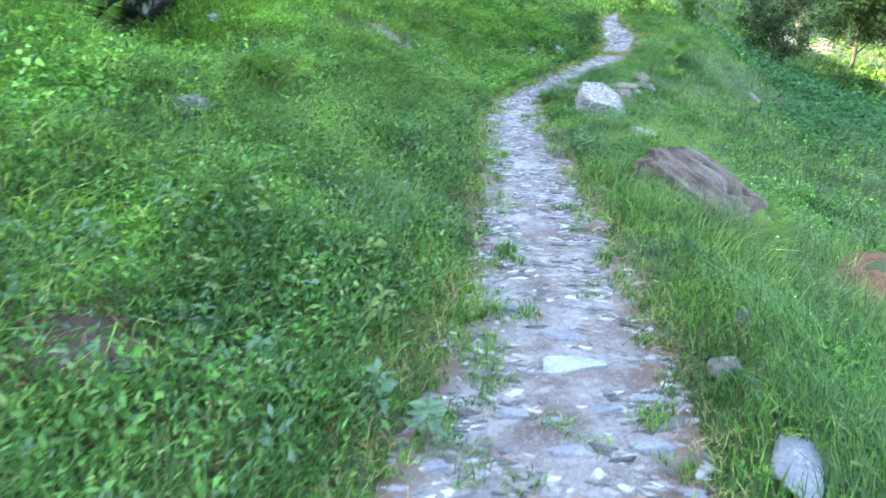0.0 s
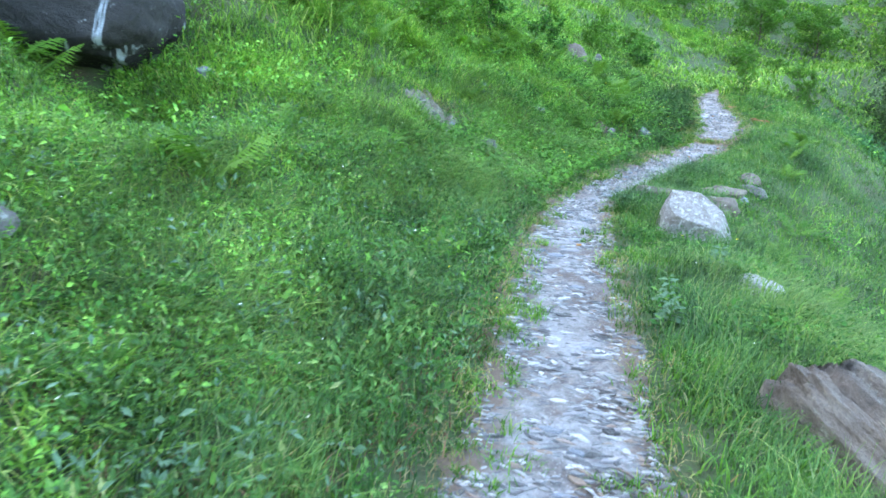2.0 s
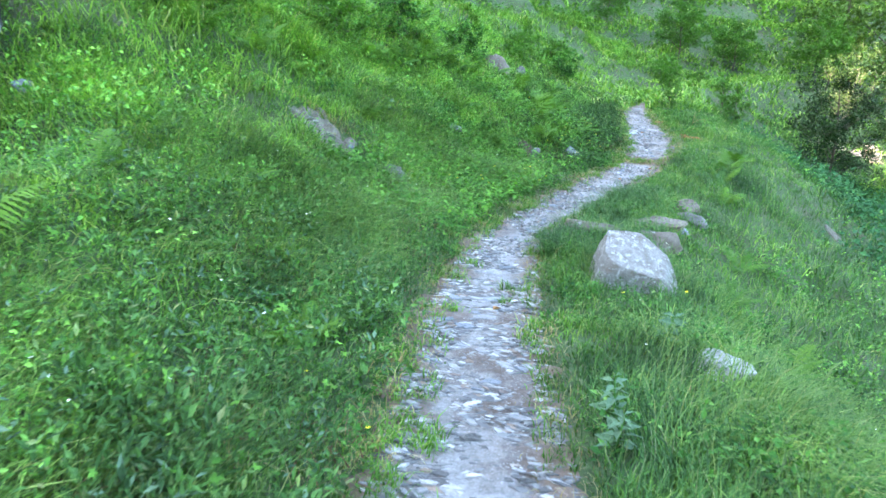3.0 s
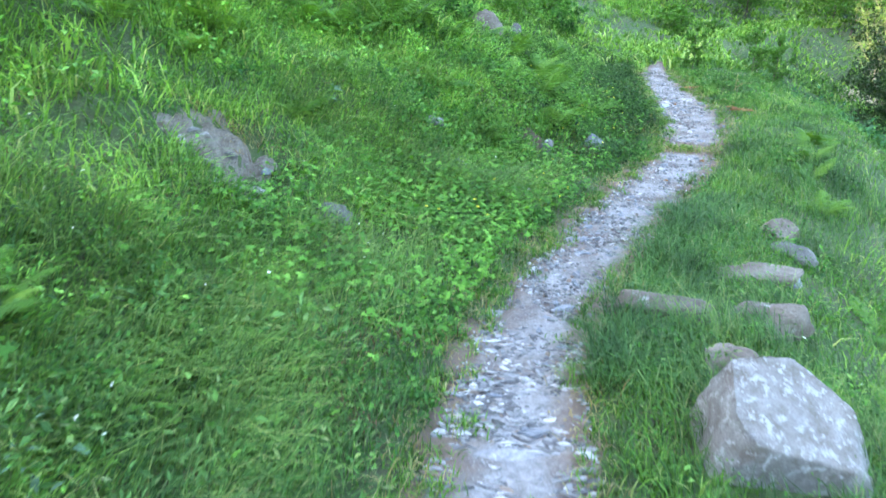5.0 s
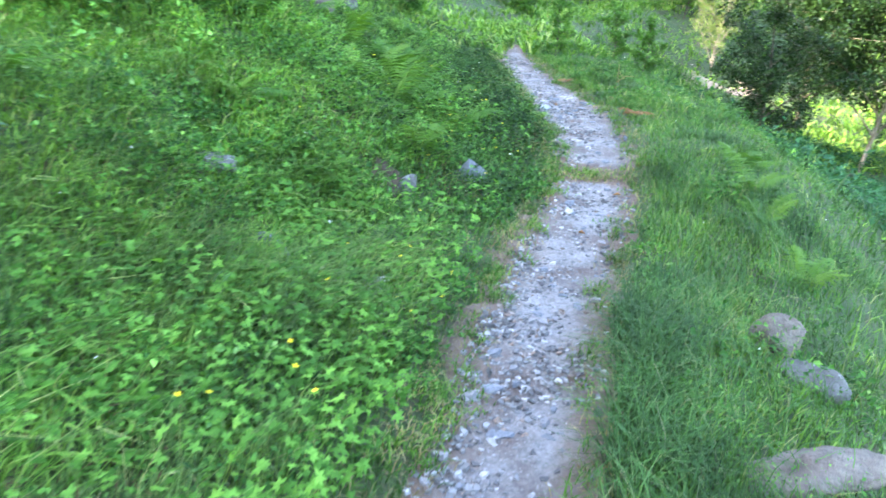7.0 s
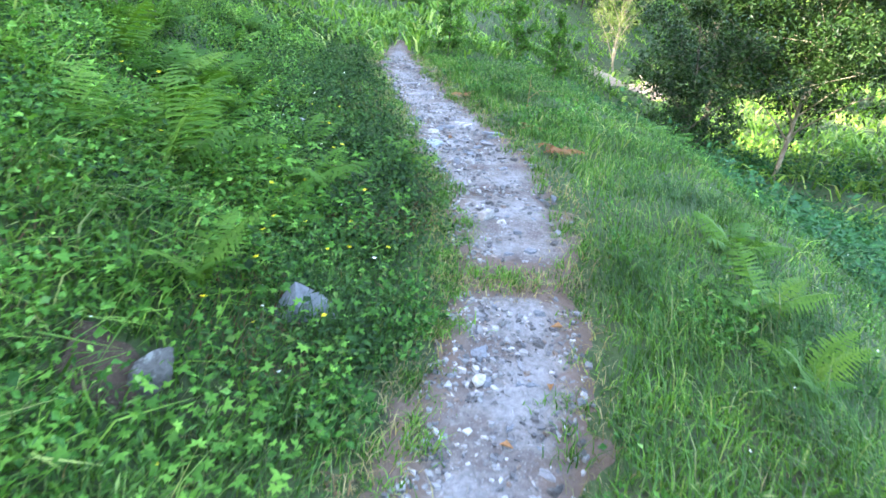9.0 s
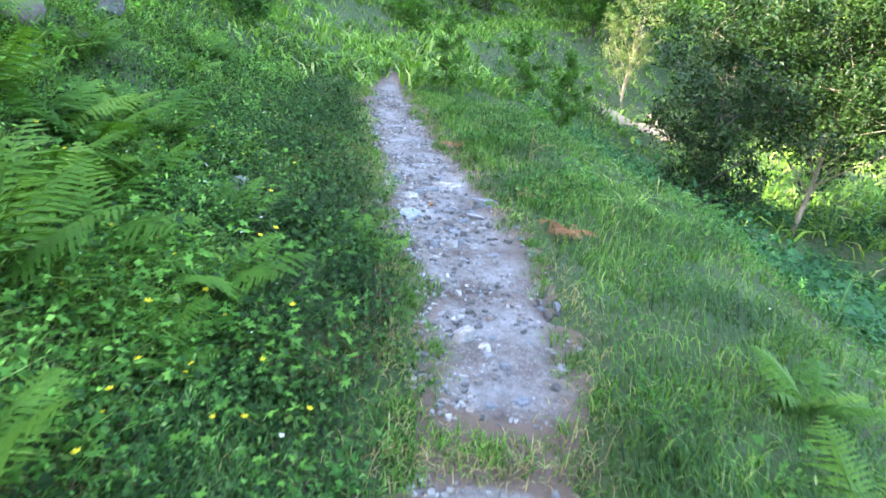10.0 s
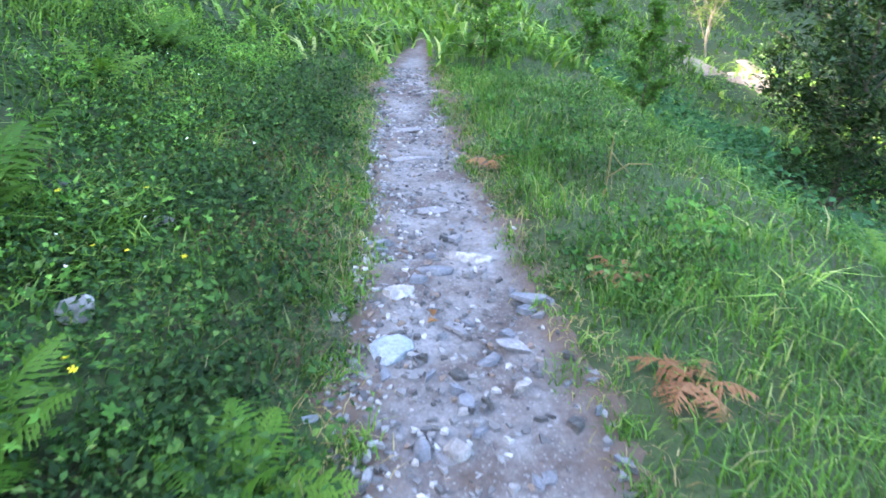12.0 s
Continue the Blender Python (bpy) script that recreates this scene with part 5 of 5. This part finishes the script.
def dead_leaf(x, y, turn, size):
    """A curled dry leaf lying on the path."""
    rng = np.random.default_rng(int(x * 100))
    v, _, t = leaves(rng, np.zeros((1, 3)), np.array([size]), np.array([size * 0.6]), np.array([0.0]), np.array([0.12]), 0.4)
    z = float(ground(np.array([x]), np.array([y]))[0][0]) + 0.045
    thing("dead_leaf", mesh_from("dead_leaf", v, None, t, (DEAD_FERN,)), "curled orange-brown dead leaf on the grit", "leaf", "", "dead leaves", pose(x, y, z, 5, 0, turn))


dead_twig()
for i, (x, y) in enumerate(((6.52, 15.6), (6.56, 15.63), (5.62, 13.0), (5.3, 12.7), (4.9, 12.5), (2.1, 7.6), (0.9, 2.75))):
    dead_leaf(x, y, 77 * i, 0.05 + 0.008 * (i % 3))


# ---- trees and bushes ----
def tree(name, x, y, tall, spread, crown_from, leaf_count, leaf_size, leaf_mat, bark, label, seed, limbs=9, lean=0.0, upright=0.5, girth=0.035, slim=0.5, category="tree"):
    """A tapered trunk with limbs and twigs, and a crown of single leaves along the twigs."""
    rng = np.random.default_rng(seed)
    base = new(name)
    base.matrix_world = pose(x, y, height(x, y) - 0.03, 0, 0, 0)
    tagged(base, label, category)
    n = 9
    f = np.linspace(0, 1, n)
    trunk = np.stack((lean * f + 0.03 * tall * np.sin(4 * f + seed), 0.02 * tall * np.sin(5 * f + 2 * seed), tall * 0.85 * f), 1)
    part("trunk", stem_mesh("trunk", trunk, girth * tall / 2.5 * (1.1 - 0.85 * f), bark, 9), base)
    twigs = []
    for i in range(limbs):
        g = crown_from / tall + (0.8 - crown_from / tall) * (i + 0.3) / limbs
        start = np.array([np.interp(g, f, trunk[:, k]) for k in range(3)])
        turn = i * 2.4 + rng.normal(0, 0.4)
        reach = spread * rng.uniform(0.65, 1.1) * math.sin(math.pi * (0.25 + 0.6 * g))
        end = start + np.array((math.cos(turn) * reach, math.sin(turn) * reach, reach * upright * rng.uniform(0.4, 1.2)))
        h = np.linspace(0, 1, 6)[:, None]
        pts = start * (1 - h) + end * h + np.array((0, 0, 0.12 * reach)) * np.sin(np.pi * h) + rng.normal(0, 0.02, (6, 3)) * h
        r0 = girth * tall / 2.5 * (1.0 - 0.8 * g) * 0.55
        part("limb", stem_mesh("limb", pts, r0 * (1.05 - 0.9 * h[:, 0]), bark, 6), base)
        for j in range(7):
            p = pts[min(5, 2 + j % 4)]
            q = p + rng.normal(0, 0.26 * spread, 3) * (1, 1, 0.8) + (0, 0, 0.1 * spread)
            twigs.append((p, q))
    top = trunk[-1]
    for j in range(8):
        twigs.append((top, top + rng.normal(0, 0.22 * spread, 3) + (0, 0, 0.14 * tall)))
    tv, tq, o = [], [], 0
    for p, q in twigs:
        v, quad = tube([p, (p + q) / 2 + rng.normal(0, 0.02, 3), q], (0.006, 0.004, 0.002), 3)
        tv.append(v)
        tq.append(quad + o)
        o += len(v)
    tagged(part("branchwork", mesh_from("branchwork", np.concatenate(tv), np.concatenate(tq), None, (bark,)), base), kind="stuff")
    pick = rng.integers(0, len(twigs), leaf_count)
    p0, p1 = np.array([t[0] for t in twigs])[pick], np.array([t[1] for t in twigs])[pick]
    g = rng.uniform(0.1, 1.1, (leaf_count, 1))
    place = p0 + (p1 - p0) * g + rng.normal(0, 0.055 * spread, (leaf_count, 3))
    size = leaf_size * rng.uniform(0.65, 1.25, leaf_count)
    v, _, t = plain_leaves(rng, place, size, size * slim, rng.uniform(0, 2 * np.pi, leaf_count), rng.normal(0.25, 0.5, leaf_count))
    part("crown", mesh_from("crown", v, None, t, (leaf_mat,)), base)
    return base


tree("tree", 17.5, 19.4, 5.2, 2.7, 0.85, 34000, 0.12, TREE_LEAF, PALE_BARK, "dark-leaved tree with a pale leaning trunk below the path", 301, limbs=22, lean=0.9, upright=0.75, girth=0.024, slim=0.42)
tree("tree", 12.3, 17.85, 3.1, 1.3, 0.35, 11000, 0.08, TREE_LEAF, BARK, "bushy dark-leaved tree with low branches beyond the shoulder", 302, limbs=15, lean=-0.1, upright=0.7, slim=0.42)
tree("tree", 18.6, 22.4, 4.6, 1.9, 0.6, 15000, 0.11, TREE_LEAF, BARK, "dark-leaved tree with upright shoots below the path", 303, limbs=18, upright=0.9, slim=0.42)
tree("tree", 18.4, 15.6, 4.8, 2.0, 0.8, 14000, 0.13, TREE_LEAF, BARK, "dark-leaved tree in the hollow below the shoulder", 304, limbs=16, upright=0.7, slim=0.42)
tree("tree", 19.3, 26.5, 3.3, 1.0, 0.3, 5200, 0.075, YOUNG_LEAF, PALE_BARK, "pale young tree with thin forked stems on bare earth", 305, limbs=15, upright=1.6, girth=0.026, slim=0.35)
tree("bush", 10.05, 18.5, 1.05, 0.26, 0.08, 3200, 0.045, BUSH_LEAF, BARK, "narrow dark green bush on the edge of the shoulder", 306, limbs=9, upright=1.2, girth=0.02, category="bush")
tree("bush", 8.97, 19.7, 0.95, 0.25, 0.06, 3200, 0.04, BUSH_LEAF, BARK, "round dark bush with brown twigs where the path turns", 307, limbs=9, upright=0.9, girth=0.02, category="bush")
tree("bush", 10.9, 20.6, 1.2, 0.4, 0.1, 2600, 0.055, BUSH_LEAF, BARK, "dark bush in the grass beyond the path", 308, limbs=9, upright=1.0, girth=0.02, category="bush")
for i, (x, y, tall, spread) in enumerate(((1.9, 15.2, 0.9, 0.6), (0.9, 14.2, 0.8, 0.55), (3.2, 16.6, 0.8, 0.5), (-0.6, 12.3, 0.8, 0.55), (-0.9, 11.6, 0.7, 0.5), (-1.6, 12.2, 0.7, 0.5), (-3.0, 7.0, 0.7, 0.5), (5.3, 21.0, 0.8, 0.5), (7.1, 22.6, 0.8, 0.5)  )):
    tree("bramble_bush", x, y, tall, spread, 0.05, 2600, 0.06, BUSH_LEAF if i % 2 else WEED, BARK, "low tangled green bramble on the grassy slope", 320 + i, limbs=7, upright=0.5, girth=0.015, slim=0.6, category="bush")
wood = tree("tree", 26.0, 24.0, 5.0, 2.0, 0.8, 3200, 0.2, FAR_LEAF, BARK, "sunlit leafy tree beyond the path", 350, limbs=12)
tagged(wood, group="far trees")
for i, (x, y, s) in enumerate(((24, 31, 1.2), (30, 27, 1.4), (28, 18, 1.3), (33, 34, 1.5), (24, 10, 1.2), (20, 6, 1.1), (27, 38, 1.3), (36, 22, 1.6), (38, 29, 1.6), (42, 33, 1.7))):
    copy_thing(wood, pose(x, y, height(x, y) - 0.05, 0, 0, 67 * i)).scale = (s, s, s)
grove = tree("tree", 15.6, 33.2, 2.6, 1.3, 0.4, 5000, 0.12, BUSH_LEAF, BARK, "small dark green tree on the shaded hillside", 309, limbs=12)
tagged(grove, group="hillside trees")
for i, (x, y, s) in enumerate(((18.5, 33.5, 0.9), (21.5, 30.8, 1.1), (23.5, 34.5, 1.1), (12.8, 35.0, 0.7))):
    copy_thing(grove, pose(x, y, height(x, y) - 0.05, 0, 0, 71 * i)).scale = (s, s, s)
shrub = tree("shrub", 12.6, 27.5, 1.0, 0.6, 0.05, 1000, 0.12, BUSH_LEAF, BARK, "dark green shrub on the far hillside", 351, limbs=8, girth=0.02, category="shrub")
tagged(shrub, group="far shrubs")
rng = random.Random(77)
for i in range(22):
    x, y = rng.uniform(-8, 20), rng.uniform(22, 42)
    if ground(np.array([x]), np.array([y]))[1][0] > 1.5 and y < 24:
        continue
    s = rng.uniform(0.4, 1.0)
    copy_thing(shrub, pose(x, y, height(x, y) - 0.05, 0, 0, rng.uniform(0, 360))).scale = (s * 1.2, s * 1.2, s)

# ---- stones of the footpath ----
def chip_shape(rng, sides=6):
    """An irregular flat stone chip, one unit across: places, and the corners of its triangles."""
    a = np.sort(np.linspace(0, 2 * np.pi, sides, endpoint=False) + rng.normal(0, 0.32, sides))
    r = 0.5 * rng.uniform(0.5, 1.2, sides)
    low = np.stack((np.cos(a) * r, np.sin(a) * r, np.full(sides, -0.5)), 1)
    k = rng.uniform(0.7, 0.92)
    top = np.stack((np.cos(a) * r * k, np.sin(a) * r * k, 0.5 + rng.normal(0, 0.16, sides)), 1)
    v = np.concatenate((low, top))
    t = []
    for i in range(sides):
        j = (i + 1) % sides
        t += [(i, j, sides + j), (i, sides + j, sides + i)]
    t += [(sides, sides + i, sides + i + 1) for i in range(1, sides - 1)]
    return v, np.array(t)


def trail_height(x, y):
    """The top of the trodden strip."""
    z, _ = ground(x, y)
    inside = trail_depth(x, y)
    return z + np.clip(0.008 + 0.35 * (inside + EDGE * edge_noise(x, y)), -0.05, 0.034)


def build_stones():
    rng = np.random.default_rng(31)
    shapes = [chip_shape(rng, 4 + i % 3) for i in range(16)]
    meshes = [[mesh_from("stone", v, None, t, (m,)) for v, t in shapes] for m in (SLATE, SLATE, GREY_ROCK, PATH_ROCK)]
    # single larger stones: x, y, length, width, thickness, turn, material
    named = [(0.88, 2.3, 0.36, 0.12, 0.05, -14, BLUE_SLATE), (0.98, 1.72, 0.2, 0.09, 0.05, -8, SLATE), (0.7, 1.75, 0.22, 0.08, 0.04, -20, SLATE), (0.75, 1.62, 0.08, 0.05, 0.04, 10, PALE_ROCK),
             (0.55, 2.0, 0.2, 0.08, 0.04, -14, SLATE), (1.1, 2.0, 0.2, 0.07, 0.04, -14, SLATE), (0.78, 2.9, 0.24, 0.08, 0.04, -10, SLATE), (0.95, 2.55, 0.26, 0.09, 0.04, -14, SLATE),
             (2.27, 8.4, 0.34, 0.12, 0.04, -4, PATH_ROCK), (2.0, 7.45, 0.24, 0.09, 0.04, -6, PATH_ROCK), (2.15, 7.8, 0.2, 0.09, 0.04, -6, SLATE), (1.88, 7.8, 0.16, 0.07, 0.04, -30, SLATE), (2.36, 7.9, 0.12, 0.1, 0.04, 20, PALE_ROCK),
             (2.95, 9.75, 0.2, 0.08, 0.03, 0, SLATE), (3.4, 10.7, 0.2, 0.08, 0.03, -20, SLATE), (3.5, 11.0, 0.16, 0.06, 0.04, -15, SLATE),
             (5.9, 14.1, 0.17, 0.11, 0.10, 20, PALE_ROCK), (5.95, 14.0, 0.08, 0.07, 0.05, 50, PALE_ROCK), (6.5, 14.18, 0.1, 0.05, 0.06, 60, SLATE), (5.16, 13.02, 0.12, 0.08, 0.06, 10, SLATE), (5.05, 12.86, 0.1, 0.07, 0.06, 30, PALE_ROCK),
             (6.33, 14.98, 0.10, 0.10, 0.08, 15, PALE_ROCK), (6.25, 15.02, 0.06, 0.09, 0.07, -5, SLATE), (6.92, 16.03, 0.26, 0.12, 0.06, -20, PALE_ROCK), (6.7, 16.68, 0.14, 0.05, 0.03, -10, PALE_ROCK), (6.35, 15.5, 0.26, 0.2, 0.05, 30, BLUE_SLATE),
             (6.22, 15.8, 0.22, 0.16, 0.06, 50, PALE_ROCK), (6.5, 15.85, 0.16, 0.12, 0.05, 10, PALE_ROCK), (6.72, 15.98, 0.18, 0.1, 0.05, -15, SLATE), (5.97, 15.26, 0.1, 0.07, 0.05, 10, BLUE_SLATE), (6.98, 15.6, 0.2, 0.08, 0.04, -25, SLATE),
             (6.75, 15.35, 0.16, 0.1, 0.04, -30, PATH_ROCK), (6.66, 15.15, 0.08, 0.06, 0.04, 15, PALE_ROCK), (6.45, 15.15, 0.08, 0.07, 0.04, 70, SLATE), (6.6, 16.3, 0.16, 0.1, 0.05, 0, SLATE), (7.0, 16.6, 0.2, 0.08, 0.03, -20, PATH_ROCK), (7.2, 17.4, 0.3, 0.08, 0.04, -22, PATH_ROCK), (7.45, 18.0, 0.3, 0.08, 0.04, -22, PATH_ROCK)]
    for i, (x, y, ln, wd, th, turn, mat) in enumerate(named):
        z = float(trail_height(np.array([x]), np.array([y]))[0])
        me = rock_mesh("stone", mat, 400 + i, (ln, wd, th * 1.5), cuts=11, rough=0.03, detail=3, flat_top=0.5, smooth=False)
        part("stone", me, footpath, "", pose(x, y, z + th * 0.1, rng.uniform(-5, 5), rng.uniform(-5, 5), turn))
    # chips that can be told apart
    a = np.concatenate((rng.uniform(1.2, 10, 95), rng.uniform(10, 18, 165)))
    south = a < 9.5
    hw = np.interp(a, ALONG, LINE[:, 3])
    s = rng.uniform(-1, 1, len(a)) * (hw + 0.02)
    x = np.interp(a, ALONG, LINE[:, 0]) + np.interp(a, ALONG, NOR[:, 0]) * s
    y = np.interp(a, ALONG, LINE[:, 1]) + np.interp(a, ALONG, NOR[:, 1]) * s
    z = trail_height(x, y)
    for i in range(len(a)):
        if abs(a[i] - 14.86) < 0.16:
            continue
        ln = rng.uniform(0.08, 0.22) if south[i] else rng.uniform(0.04, 0.11)
        wd = ln * (rng.uniform(0.2, 0.42) if south[i] else rng.uniform(0.4, 0.8))
        th = rng.uniform(0.012, 0.026) * (0.7 if south[i] else 1.0)
        turn = -18 + rng.normal(0, 14) if south[i] else rng.uniform(0, 360)
        me = meshes[rng.integers(0, 4)][rng.integers(0, 16)]
        part("stone", me, footpath, "", pose(x[i], y[i], z[i] + th * 0.2, rng.uniform(-10, 10), rng.uniform(-10, 10), turn) @ Matrix.Diagonal((ln, wd, th, 1)))
    # the fine rubble between them
    n = 27000
    a = rng.uniform(-0.5, 22, n)
    hw = np.interp(a, ALONG, LINE[:, 3])
    side = np.clip(rng.normal(0, 0.62, n), -1.15, 1.15)
    s = np.where(rng.uniform(0, 1, n) < 0.75, rng.uniform(-1.25, 1.2, n), np.sign(side) * (1.1 - np.abs(side) * 0.6)) * hw
    x = np.interp(a, ALONG, LINE[:, 0]) + np.interp(a, ALONG, NOR[:, 0]) * s
    y = np.interp(a, ALONG, LINE[:, 1]) + np.interp(a, ALONG, NOR[:, 1]) * s
    drift = value_noise(x, y, 0.45, 81) + 0.4 * value_noise(x, y, 0.16, 82) - 0.9 * s / np.maximum(hw, 0.1)
    keep = ((a < 9.8) | (drift > rng.uniform(-1.35, 0.6, n))) & (np.abs(a - 14.86) > 0.13)
    a, hw, s, x, y = a[keep], hw[keep], s[keep], x[keep], y[keep]
    n = len(a)
    z = trail_height(x, y)
    south = np.clip((10.5 - a) / 2, 0, 1) > rng.uniform(0, 1, n)
    ln = np.where(south, rng.uniform(0.04, 0.13, n), rng.uniform(0.014, 0.055, n)) * rng.uniform(0.6, 1.1, n)
    wd = ln * np.where(south, rng.uniform(0.18, 0.42, n), rng.uniform(0.45, 1, n))
    th = np.where(south, 0.5, 1.0) * np.minimum(rng.uniform(0.2, 0.5, n) * wd, 0.018)
    turn = np.where(south, radians(-18) + rng.normal(0, 0.3, n), rng.uniform(0, 6.28, n))
    tilt = rng.normal(0, 0.2, (n, 2)) * np.where(south, 0.45, 1.0)[:, None]
    verts, tris, o = [], [], 0
    for i in range(n):
        v, t = shapes[i % 16]
        c, w = math.cos(turn[i]), math.sin(turn[i])
        px, py, pz = v[:, 0] * ln[i], v[:, 1] * wd[i], v[:, 2] * th[i]
        pz = pz + px * tilt[i, 0] + py * tilt[i, 1]
        verts.append(np.stack((x[i] + c * px - w * py, y[i] + w * px + c * py, z[i] + pz + 0.15 * th[i]), 1))
        tris.append(t + o)
        o += len(v)
    ob = stuff("rubble", (np.concatenate(verts), None, np.concatenate(tris)), RUBBLE, "loose grey slate rubble strewn over the footpath", "rubble", footpath)


build_stones()
